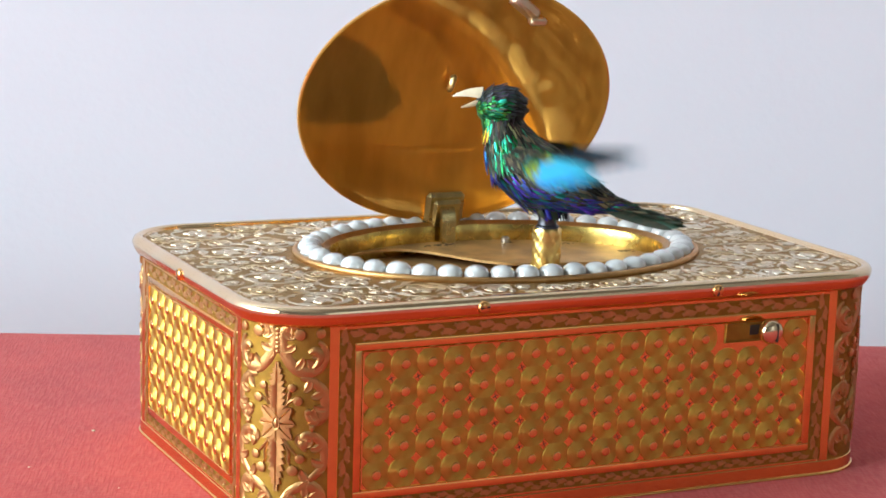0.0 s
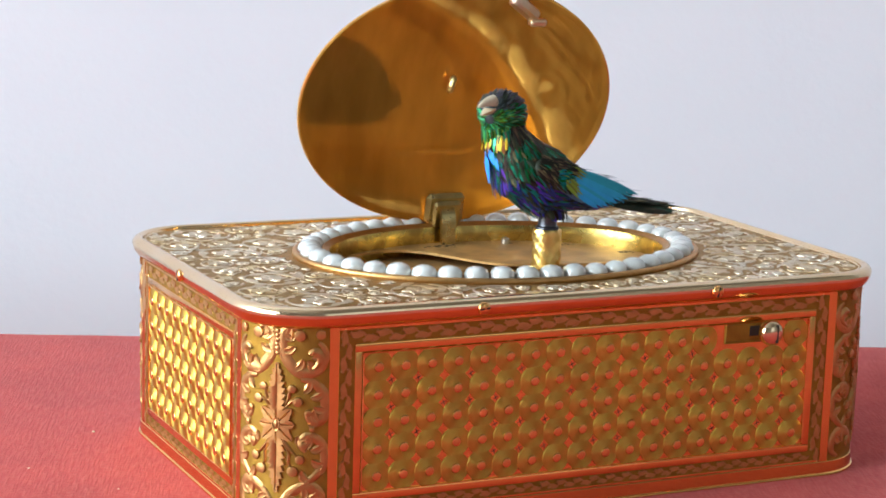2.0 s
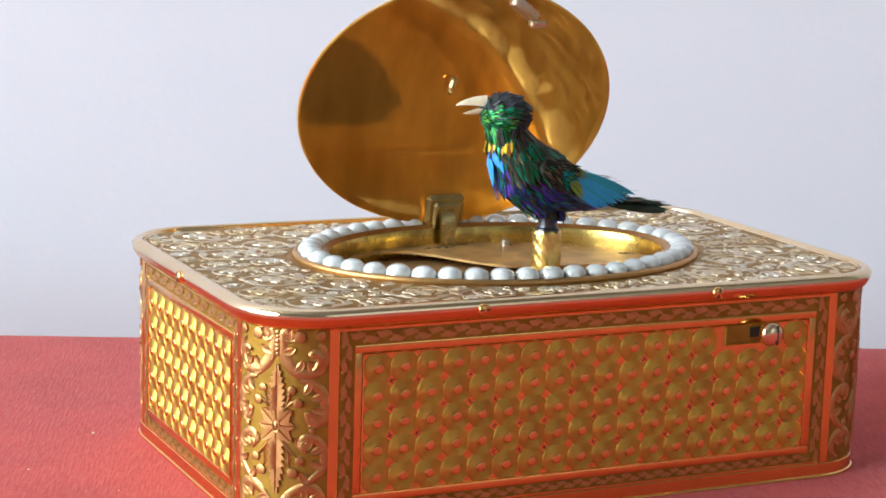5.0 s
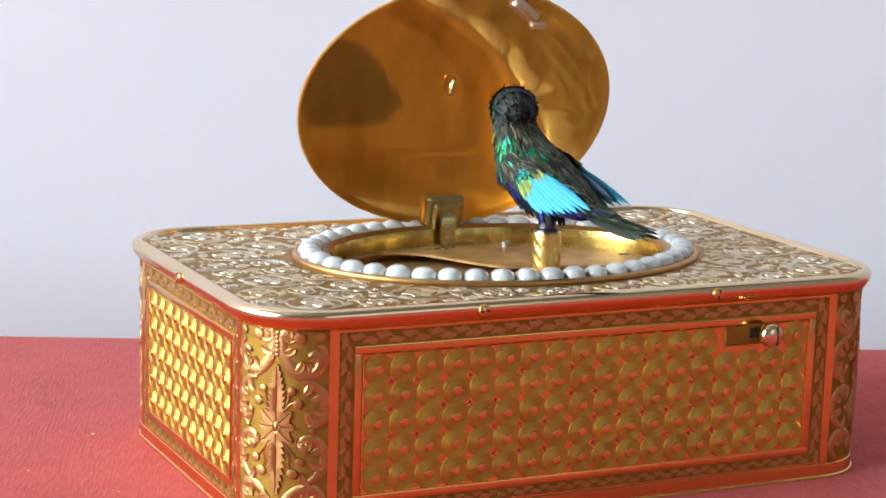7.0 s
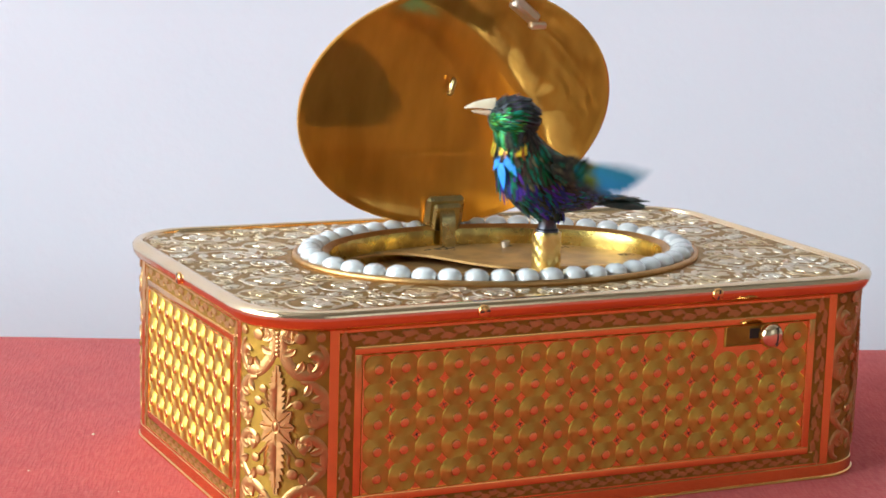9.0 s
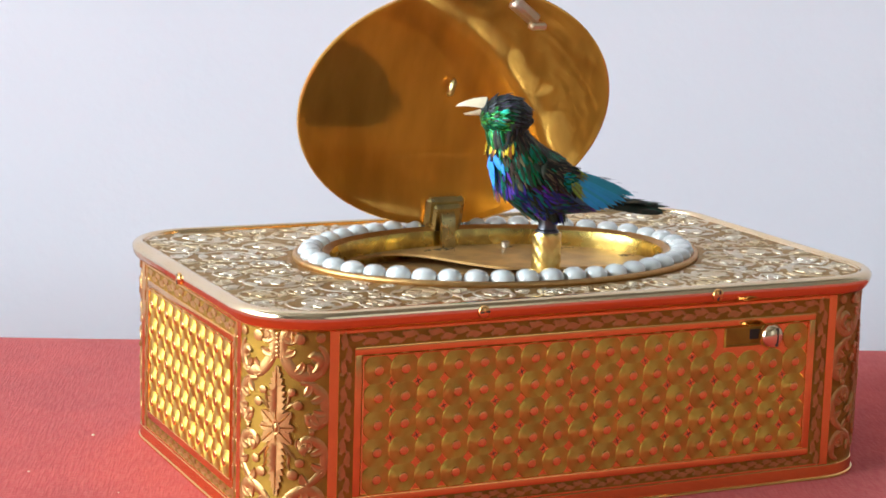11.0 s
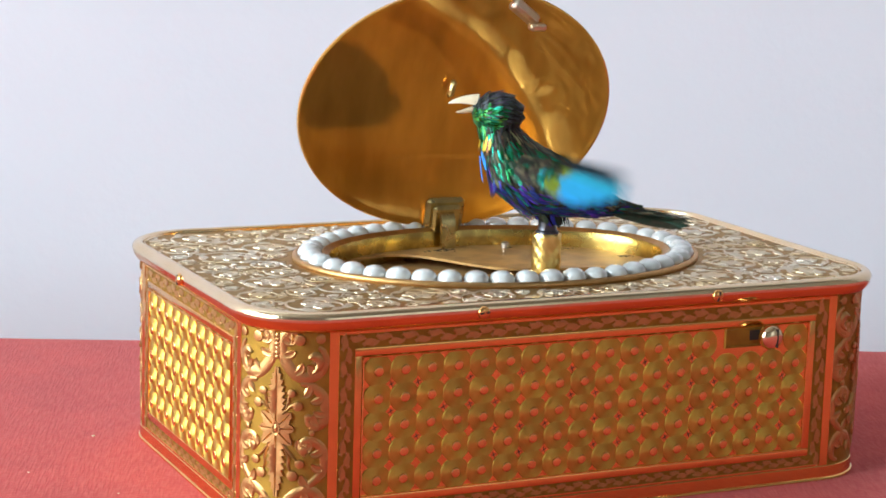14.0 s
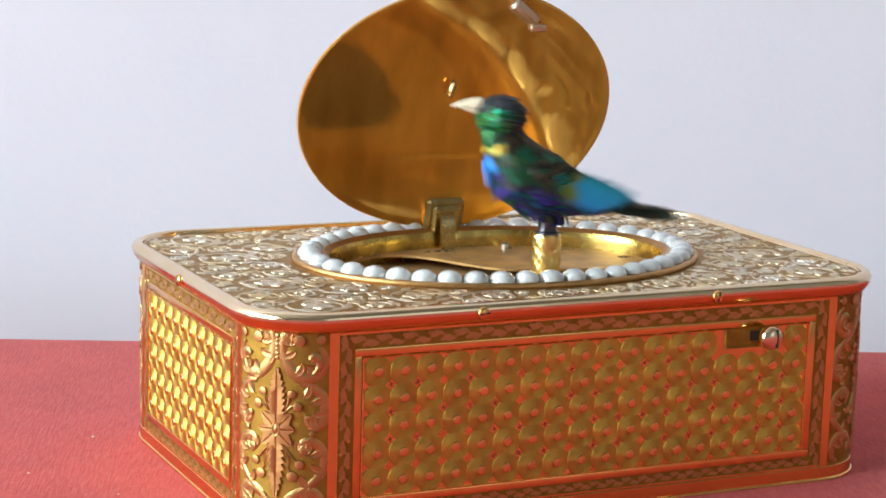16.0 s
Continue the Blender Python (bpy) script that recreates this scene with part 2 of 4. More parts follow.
def outline(o, z, n=10):
    """Rounded rectangle o outside the faces, at the height z."""
    r, pts = R + o, []
    for cx, cy, a0 in ((W - R, R, -90), (W - R, D - R, 0), (R, D - R, 90), (R, R, 180)):
        for i in range(n + 1):
            a = radians(a0 + 90 * i / n)
            pts.append((cx + r * math.cos(a), cy + r * math.sin(a), z))
    return pts


def oval(o, z, n=96, a=RING_A, b=RING_B):
    return [(CX + (a + o) * math.cos(2 * math.pi * i / n), CY + (b + o) * math.sin(2 * math.pi * i / n), z) for i in range(n)]


def ray_to_outline(o, ang):
    """Point of the rounded rectangle in the direction ang from the middle."""
    hx, hy, r = CX + o, CY + o, R + o
    c, s = math.cos(ang), math.sin(ang)
    lo, hi = 0.0, 200.0
    for _ in range(40):
        k = (lo + hi) / 2
        x, y = abs(c * k), abs(s * k)
        qx, qy = max(x - hx + r, 0), max(y - hy + r, 0)
        inside = x < hx and y < hy and math.hypot(qx, qy) < r
        lo, hi = (k, hi) if inside else (lo, k)
    return CX + c * lo, CY + s * lo


box = thing("singing_bird_box", pose(0, 0, 0), "gilt engraved bird box, lid open, on red cloth", "music box")


def case():
    s = Shape()
    s.loft([outline(o, z) for o, z in ((-1.0, 0.02), (0.35, 0.02), (0.45, 0.15), (0.4, 0.35), (0.16, 0.5), (0.14, 2.2), (0.05, 2.32), (-0.1, 2.35))], True, True, False)
    part("base_moulding", s, GOLD, box, "polished gold base moulding")
    s = Shape()
    s.loft([outline(o, z) for o, z in ((-0.02, 2.3), (-0.02, 30.6))], True, False, False)
    body = part("body", s, GOLD_MATT, box, "engraved gold case")
    s = Shape()
    prof = [(-0.1, 29.95), (0.3, 29.95), (0.65, 30.15), (1.0, 30.6), (1.28, 31.1), (1.46, 31.6), (1.52, 31.95), (1.46, 32.3), (1.27, 32.62), (0.97, 32.86), (0.62, 33.0), (0.3, 33.05), (-0.1, 32.95), (-0.3, 32.65), (-0.3, 32.3)]
    # One metal split in two: pale sheen colour above, deeper gold below.
    s.loft([outline(o, z) for o, z in prof[5:]], True)
    cove = Shape()
    cove.loft([outline(o, z) for o, z in prof[:6]], True)
    part("rim_cove", cove, GOLD, box, "polished gold cove under the rim", 60)
    part("rim_moulding", s, SHEEN_GOLD, box, "polished gold rim moulding, pale sheen in its colour", 60)
    # top plate between rim and ring
    n = 128
    rows = []
    for k in range(9):
        row = []
        for i in range(n):
            a = 2 * math.pi * i / n
            ex, ey = CX + (RING_A - 0.5) * math.cos(a), CY + (RING_B - 0.5) * math.sin(a)
            ang = math.atan2(ey - CY, ex - CX)
            ox, oy = ray_to_outline(-0.2, ang)
            f = k / 8
            row.append((ex + (ox - ex) * f, ey + (oy - ey) * f, 32.45))
        rows.append(row)
    s = Shape()
    s.loft(rows)
    return body, part("top_plate", s, TOP_GROUND, box, "chased gold top plate")


body, top_plate = case()


def ring():
    s = Shape()
    prof = [(0.0, 32.4), (0.15, 32.7), (0.1, 33.1), (-0.2, 33.35), (-0.6, 33.3), (-0.8, 33.0), (-4.4, 33.0), (-4.5, 33.5), (-4.8, 33.7), (-5.1, 33.55), (-5.3, 33.3),
            (-5.6, 33.25), (-5.8, 33.0)]
    s.loft([oval(o, z) for o, z in prof])
    bezel = part("pearl_bezel", s, GOLD_RELIEF, box, "oval gold bezel set with pearls", 50)
    p = Shape()
    p.turn([(1.86, -0.25), (1.93, 0.2), (1.86, 0.62), (1.6, 1.08), (1.16, 1.42), (0.6, 1.62), (0.05, 1.68)], 20)
    me = p.mesh("pearl", PEARL, 80)
    # equal steps along the oval
    a, b, n = RING_A - 2.65, RING_B - 2.65, 44
    fine = [(a * math.cos(2 * math.pi * i / 2000), b * math.sin(2 * math.pi * i / 2000)) for i in range(2001)]
    acc = [0.0]
    for i in range(2000):
        acc.append(acc[-1] + math.dist(fine[i], fine[i + 1]))
    k = 0
    for j in range(n):
        goal = (j + 0.35) * acc[-1] / n
        while acc[k + 1] < goal:
            k += 1
        sc = 0.94 + 0.10 * random.random()
        ob = part("pearl", me, None, bezel, at=mm(CX + fine[k][0], CY + fine[k][1], 33.05, 0, 0, random.uniform(0, 90)))
        ob.scale = (sc, sc, sc * random.uniform(0.94, 1.04))
    s = Shape()
    s.loft([oval(o, z) for o, z in ((-5.75, 33.1), (-5.9, 32.6), (-6.0, 31.5), (-6.0, 28.2))])
    part("well_wall", s, WELL_GOLD, box, "yellow gilt wall of the oval well", 60)
    s = Shape()
    s.loft([oval(-5.9, 28.6), oval(-5.9, 28.2)], True, True, True)
    part("well_floor", s, FLOOR_BRASS, box, "brass floor of the oval well")
    # Dark slab added where the lid mirrors it as a dark patch.
    s = Shape()
    s.block(60.6, 20.2, 28.55, 65.4, 23.6, 28.72)
    part("lid_reflection_slab", s, DARK, box, "dark slab for the bird's recess, set to reflect in the lid")


ring()


def s_plate():
    """Raised engraved plate over the back of the well, with an S-shaped front edge."""
    a, b = RING_A - 6.1, RING_B - 6.1
    front = []
    n = 48
    for i in range(n + 1):
        x = CX - a * 0.995 + 2 * a * 0.995 * i / n
        u = (x - CX) / a
        y = 32.5 + 17.3 / (1 + math.exp((x - 48.0) / 2.2)) - 0.16 * max(0.0, x - 50.0) - 0.35 * max(0.0, 40.0 - x)
        lim = b * math.sqrt(max(0, 1 - min(1, abs(u)) ** 2))
        front.append((x, max(CY - lim, min(CY + lim, y))))
    back = [(x, CY + b * math.sqrt(max(0, 1 - min(1, abs((x - CX) / a)) ** 2))) for x, _ in front]
    s = Shape()
    s.loft([[(x, y, 30.0) for x, y in front], [(x, y, 30.4) for x, y in front], [(x, y, 30.4) for x, y in back]], False)
    part("mechanism_plate", s, FLOOR_BRASS, box, "engraved brass plate with an S-shaped edge")
    s = Shape()
    s.turn([(0.75, 30.2), (0.75, 31.0), (0.5, 31.2), (0.1, 31.25)], 16)
    s.moved(Matrix.Translation((61.9, 49.6, 0.2)))
    part("pin", s, BRIGHT_STEEL, box, "small bright steel pin")


s_plate()


def well_grime():
    """Old dirt left on the plate by the hinge's foot and along the well's wall."""
    rnd = random.Random(17)
    s = Shape()
    for x, y, spread, count in ((50.5, 50.3, 2.6, 16), (78.0, 36.5, 1.2, 9), (71.0, 46.0, 2.2, 8), (62.0, 49.3, 0.9, 5)):
        for _ in range(count):
            cx, cy, r = x + rnd.gauss(0, spread * 0.6), y + rnd.gauss(0, spread * 0.3), rnd.uniform(0.15, 0.55)
            if math.hypot((cx - CX) / (RING_A - 6.4), (cy - CY) / (RING_B - 6.4)) > 0.97:
                continue
            ring_at = [(r * rnd.uniform(0.6, 1.2), 2 * math.pi * i / 9) for i in range(9)]
            s.loft([[(cx + k * q * math.cos(a), cy + k * q * math.sin(a), z) for q, a in ring_at] for k, z in ((1.0, 30.38), (0.85, 30.44), (0.3, 30.47))], True, False, True)
    part("grime", s, material("old_grime", (0.085, 0.055, 0.025), 0.8, second=(0.04, 0.025, 0.015), scale=900.0), box, "dark old grime in the well", kind="stuff")


well_grime()
PX, PY = 52.4, 17.0   # the bird's perch


def perch():
    s = Shape()
    n, rings = 40, []
    for k in range(34):
        z = 28.6 + 10.5 * k / 33
        row = []
        for i in range(n):
            a = 2 * math.pi * i / n
            r = 2.2 + 0.07 * math.sin(7 * a + z * 3.2) + 0.06 * math.sin(13 * a - z * 4.1 + 2 * math.sin(3 * a)) - (0.15 if k in (0, 33) else 0)
            row.append((PX + r * math.cos(a), PY + r * math.sin(a), z))
        rings.append(row)
    s.loft(rings, True, True, True)
    part("perch_post", s, material("hammered_gold_post", (0.84, 0.60, 0.20), 0.34, 1.0, second=(0.70, 0.45, 0.10), scale=900.0), box, "hammered gold perch post", 60)
    s = Shape()
    s.turn([(1.85, 39.0), (1.8, 39.4), (1.5, 39.6), (1.4, 40.3), (1.5, 41.2), (1.6, 41.9), (1.1, 42.2)], 24)
    s.moved(Matrix.Translation((PX, PY, 0)))
    part("collar", s, STEEL, box, "dark steel collar")


perch()
LID_AT = mm(52.63, 55.25, 33.55, 13.54)   # x across, z up the lid, leaning over the well
DISH, LEAN = 2.55, 0.30
# Dents put where the lid's reflections show as bright spots.
DENTS = ((17.8, 1.5, 2.8, 0.06), (22.0, -5.2, 2.6, 0.06), (14.6, 8.5, 3.4, 0.05), (23.3, 6.6, 2.0, 0.03), (-8.5, 8.6, 2.6, 0.03))   # across, up, radius, depth


def lid():
    a, b, n = 28.8, 21.35, 160

    def row(f, d):
        return [(a * f * math.cos(2 * math.pi * i / n), d, b + b * f * math.sin(2 * math.pi * i / n)) for i in range(n)]

    def hollow(f):
        """The dished inside, deepest low and to one side, with dents and a crease that shape its reflections."""
        out = []
        for i in range(n):
            c, v = math.cos(2 * math.pi * i / n), math.sin(2 * math.pi * i / n)
            x, z = a * f * c, b * f * v
            d = DISH * (1 - (f / 0.955) ** 2) * (1 - 0.35 * f * v - LEAN * f * c)
            edge = max(0.0, 1 - (f / 0.955) ** 4)
            for px, pz, r, k in DENTS:
                d += edge * k * math.exp(-((x - px) ** 2 + (z - pz) ** 2) / r ** 2)
            crease = math.exp(-((z + 9.0 + 0.12 * math.sin(x * 0.7)) / 0.32) ** 2)
            d -= 0.03 * crease / (1 + math.exp(-(x + 11.0) * 3)) / (1 + math.exp((x - 5.5) * 2))
            d += edge * 0.018 * noise.noise(Vector((x * 0.16, z * 0.10, 3.0)))
            out.append((x, 0.3 + d, b + z))
        return out
    s = Shape()
    inner = [(1.0, 0.25), (0.992, 0.1), (0.984, 0.16), (0.955, 0.3)]
    outer = [(1.0, 0.25), (1.0, 0.8)] + [(f, 1.6 + 3.6 * (1 - f ** 2)) for f in (0.97, 0.9, 0.75, 0.6, 0.4, 0.2, 0.004)]
    s.loft([hollow(0.004 + 0.0118 * k) for k in range(80)] + [row(f, d) for f, d in inner[::-1]], True, True, False)
    s.loft([row(f, d) for f, d in outer], True, False, True)
    part("lid", s, LID_GOLD, box, "open oval lid, worn gilt inside", 50, LID_AT)


lid()


def hinge():
    s = Shape()
    s.block(-3.8, -0.9, -0.2, 3.3, 0.6, 5.4, 0.7)
    s.block(-2.9, -1.9, -2.6, 2.4, -0.5, 4.4, 0.5)
    h = part("hinge_block", s, BRASS, box, "aged brass hinge block", 35, LID_AT)
    s = Shape()
    path = [(-0.6, 2.35), (-1.5, 2.65), (-2.2, 2.68), (-2.75, 2.45), (-3.12, 2.0), (-3.3, 1.4), (-3.4, 0.4), (-3.42, -3.2)]
    rows = []
    for i, (y, z) in enumerate(path):
        p, q = path[max(i - 1, 0)], path[min(i + 1, len(path) - 1)]
        t = Vector((q[0] - p[0], q[1] - p[1])).normalized() * 0.45
        rows.append([(-1.9, y - t.y, z + t.x), (0.6, y - t.y, z + t.x), (0.6, y + t.y, z - t.x), (-1.9, y + t.y, z - t.x)])
    s.loft(rows, True, True, True)
    part("hinge_arm", s, BRASS, box, "bent brass hinge arm", 30, mm(52.63, 55.25, 33.55))


hinge()

# ---- chased ornament; u along a face, v up it, h out of it ----


def on_front(u, v, h):
    return (u, -h, v)


def on_side(u, v, h):
    return (-h, u, v)


def on_top(u, v, h):
    return (u, v, 32.45 + h)


def on_corner(cx, cy, a0):
    """Round corner column: u is the arc length from its start."""
    def place(u, v, h):
        a = radians(a0) + u / R
        return (cx + (R + h) * math.cos(a), cy + (R + h) * math.sin(a), v)
    return place


FLAT = ((-1, -0.1), (-0.9, 0.95), (0, 1.0), (0.9, 0.95), (1, -0.1))
CUT = ((-1, -0.1), (-0.9, 1.0), (-0.16, 0.95), (0, 0.3), (0.16, 0.95), (0.9, 1.0), (1, -0.1))   # flat, with an engraved midrib
ROUNDED = ((-1, -0.1), (-0.7, 0.6), (0, 1.0), (0.7, 0.6), (1, -0.1))
VEINED = ((-1, -0.1), (-0.6, 1.0), (0, 0.35), (0.6, 1.0), (1, -0.1))


def ribbon(s, pts, wide, h, place, mat=0, cut=FLAT):
    """A raised stem along pts; wide(f) is its width along the way."""
    rows, n = [], len(pts)
    for i, (x, y) in enumerate(pts):
        p, q = pts[max(i - 1, 0)], pts[min(i + 1, n - 1)]
        tx, ty = q[0] - p[0], q[1] - p[1]
        k = math.hypot(tx, ty) or 1.0
        nx, ny, w = -ty / k, tx / k, wide(i / (n - 1)) / 2
        rows.append([place(x + nx * w * o, y + ny * w * o, h * e) for o, e in cut])
    s.loft(rows, False, mat=mat)


def leaf(s, x, y, ang, length, width, bend, h, place, mat=0, lobes=True, cut=FLAT):
    """An acanthus leaflet that curls by bend radians."""
    rows, n = [], 7
    px, py, a = x, y, ang
    for i in range(n):
        f = i / (n - 1)
        w = width * (math.sin(math.pi * min(1, f * 0.86 + 0.14)) ** 0.8) / 2 + 0.02
        if lobes and i % 2 == 1 and 0 < i < n - 1:
            w *= 1.35
        nx, ny = -math.sin(a), math.cos(a)
        rows.append([place(px + nx * w * o, py + ny * w * o, h * e) for o, e in cut])
        a += bend / (n - 1)
        px += math.cos(a) * length / (n - 1)
        py += math.sin(a) * length / (n - 1)
    s.loft(rows, False, mat=mat)


def jagged_leaf(s, x, y, up, length, width, h, place, n=19):
    """The long central leaf: saw-toothed edges and an engraved midrib."""
    rows = []
    for i in range(n):
        f = i / (n - 1)
        w = width / 2 * (math.sin(math.pi * (0.22 + 0.78 * f)) ** 0.8) * (1.15 if i % 2 else 0.72) + 0.03
        rows.append([place(x + w * o * up, y + up * (f * length + (0.35 * abs(o) if i % 2 else 0.0)), h * e) for o, e in CUT])
    s.loft(rows, False)


def dome(s, x, y, r, h, place, mat=0, n=8):
    s.loft([[place(x + r * k * math.cos(2 * math.pi * i / n), y + r * k * math.sin(2 * math.pi * i / n), h * e) for i in range(n)]
            for k, e in ((1, -0.1), (0.92, 0.8), (0.6, 0.97), (0.15, 1.0))], True, False, True, mat)


def spiral(cx, cy, r0, r1, a0, turns, n=26):
    pts = []
    for i in range(n):
        f = i / (n - 1)
        r = r0 * (r1 / r0) ** f
        a = a0 + turns * 2 * math.pi * f
        pts.append((cx + r * math.cos(a), cy + r * math.sin(a)))
    return pts


def lobed_leaf(s, x, y, ang, length, bend, h, place, hand=1):
    """A cut acanthus leaf: a curving midrib with rounded lobes that shrink to its tip."""
    pts, a, px, py, n = [], ang, x, y, 8
    for i in range(n):
        pts.append((px, py))
        a += bend / n
        px += math.cos(a) * length / n
        py += math.sin(a) * length / n
    ribbon(s, pts, lambda f: length * 0.20 * (1 - 0.75 * f) + 0.06, h * 1.05, place, 0, ROUNDED)
    for i in range(1, n - 1):
        t = math.atan2(pts[i + 1][1] - pts[i][1], pts[i + 1][0] - pts[i][0])
        size = length * 0.40 * (1.05 - i / n)
        for sg in (-1, 1):
            leaf(s, pts[i][0], pts[i][1], t + sg * 0.6, size * (1.25 if sg == hand else 0.95), size * 0.42, -sg * 0.35, h, place, 0, False, FLAT)


def blossom(s, cx, cy, r, a0, petals, h, place):
    for j in range(petals):
        a = a0 + j * 2 * math.pi / petals
        leaf(s, cx + 0.12 * r * math.cos(a), cy + 0.12 * r * math.sin(a), a, r * 0.95, r * (3.6 / petals), 0.15, h, place, 0, True, CUT)
    dome(s, cx, cy, r * 0.24, h * 1.35, place, 0, 10)


def scroll(s, cx, cy, r, a0, hand, h, place, rnd):
    """A vine that winds round a blossom and throws off cut leaves."""
    big = r > 2.0
    pts = spiral(cx, cy, r * 0.97, r * 0.62, a0, hand * (1.15 if big else 0.9), 34 if big else 18)
    ribbon(s, pts, lambda f: 0.24 + 0.055 * r * (1 - 0.5 * f), h, place, 0, ROUNDED)
    ex, ey = pts[-1]
    tail = math.atan2(ey - pts[-2][1], ex - pts[-2][0])
    lobed_leaf(s, ex, ey, tail, r * 0.55, hand * 1.3, h * 1.1, place, hand)
    k = max(4, int(r * 2.0))
    for j in range(k):
        f = (j + rnd.uniform(0.25, 0.75)) / k
        i = min(len(pts) - 2, int(f * (len(pts) - 1)))
        x, y = pts[i]
        t = math.atan2(pts[i + 1][1] - y, pts[i + 1][0] - x)
        side = -hand if j % 2 else hand
        lobed_leaf(s, x, y, t + side * rnd.uniform(0.45, 0.8), r * rnd.uniform(0.42, 0.72), -side * rnd.uniform(0.2, 1.0) if side == hand else hand * rnd.uniform(0.3, 1.2), h * rnd.uniform(0.85, 1.15), place, side)
    blossom(s, cx, cy, r * (0.44 if big else 0.5), a0, 6 if big else 5, h * 1.15, place)


def top_scrollwork():
    rnd = random.Random(21)

    def room_at(x, y):
        hx, hy, r = CX - 0.75, CY - 0.75, R - 0.75
        ax, ay = abs(x - CX), abs(y - CY)
        qx, qy = ax - hx + r, ay - hy + r
        edge = r - math.hypot(max(qx, 0), max(qy, 0)) - min(max(qx, qy), 0)
        e = math.hypot((x - CX) / (RING_A + 0.5), (y - CY) / (RING_B + 0.5))
        gap = min(abs(e - 1) * math.hypot(x - CX, y - CY) / max(e, 0.1), 50) if e > 1 else -1
        return min(edge, gap * 0.93)
    discs = []
    spots = [(rnd.uniform(1, CX), rnd.uniform(1, CY)) for _ in range(6000)]
    for cap in (5.4, 4.4, 3.4, 2.6, 1.9, 1.35):
        for x, y in spots:
            r = min(room_at(x, y), cap, CX - x, CY - y)
            if r < cap * 0.86:
                continue
            if all(math.hypot(x - a, y - b) > r + c - 0.12 * min(r, c) for a, b, c in discs):
                discs.append((x, y, r))
    s = Shape()
    for x, y, r in discs:
        a0, hand = math.atan2(CY - y, CX - x) + rnd.uniform(-0.5, 0.5), rnd.choice((-1, 1))
        for mx, my in ((1, 1), (-1, 1), (1, -1), (-1, -1)):
            def place(u, v, h):
                return on_top(CX + (u - CX) * mx, CY + (v - CY) * my, h)
            scroll(s, x, y, r, a0, hand, 0.13 if r > 1.4 else 0.11, place, random.Random(int(x * 100)))
    for k in range(3400):    # cut leaves between the scrolls
        x, y = rnd.uniform(1, W - 1), rnd.uniform(1, D - 1)
        if room_at(x, y) < 0.7:
            continue
        qx, qy = (x if x < CX else W - x), (y if y < CY else D - y)
        if min(math.hypot(qx - a, qy - b) - c for a, b, c in discs) < 0.05:
            continue
        lobed_leaf(s, x, y, rnd.uniform(0, 6.28), rnd.uniform(1.1, 2.0), rnd.uniform(-1.6, 1.6), 0.11, on_top)
    part("scrollwork", s, WHITE_GOLD, top_plate, "pale gold leafy scrollwork in relief", 50, kind="stuff")
    s = Shape()
    s.loft([outline(o, z) for o, z in ((-0.35, 32.4), (-0.45, 32.66), (-0.6, 32.7), (-0.75, 32.4))], True)
    part("inner_fillet", s, SHEEN_GOLD, top_plate, "thin gold fillet", 50)


top_scrollwork()


def bar(s, place, u0, v0, u1, v1, h, bevel=0.12, mat=0):
    """A flat polished fillet with eased edges."""
    b = min(bevel, (u1 - u0) / 3, (v1 - v0) / 3)
    rows = []
    for i, e in ((0, -0.05), (0.25 * b, h * 0.7), (b, h)):
        rows.append([place(u, v, e) for u, v in ((u0 + i, v0 + i), (u1 - i, v0 + i), (u1 - i, v1 - i), (u0 + i, v1 - i))])
    s.loft(rows, True, False, True, mat)


def frame_bars(s, place, u0, v0, u1, v1, w, h):
    bar(s, place, u0, v0, u1, v0 + w, h)
    bar(s, place, u0, v1 - w, u1, v1, h)
    bar(s, place, u0, v0 + w, u0 + w, v1 - w, h)
    bar(s, place, u1 - w, v0 + w, u1, v1 - w, h)


def leaf_border(s, place, u0, v0, u1, v1, rnd):
    """A running acanthus scroll that fills a narrow band, along its longer side."""
    flat = (u1 - u0) > (v1 - v0)
    length, band = ((u1 - u0), (v1 - v0)) if flat else ((v1 - v0), (u1 - u0))

    def put(a, b, h):
        return place(u0 + a, v0 + b, h) if flat else place(u0 + b, v0 + a, h)
    n = max(1, round(length / (1.05 * band)))
    p = length / n
    mid = band / 2
    for k in range(n):     # cut leaves that lean to one edge and then to the other, nearly filling the band
        a, sg = k * p, (1 if k % 2 else -1)
        lobed_leaf(s, a - 0.25 * p, mid - sg * band * 0.36, sg * rnd.uniform(0.65, 0.8), band * rnd.uniform(1.35, 1.5), -sg * 1.25, 0.13, put, -sg)
        leaf(s, a + p * 0.3, mid - sg * band * 0.40, sg * 0.15, band * 0.9, band * 0.26, sg * 0.5, 0.12, put, 0, False, CUT)


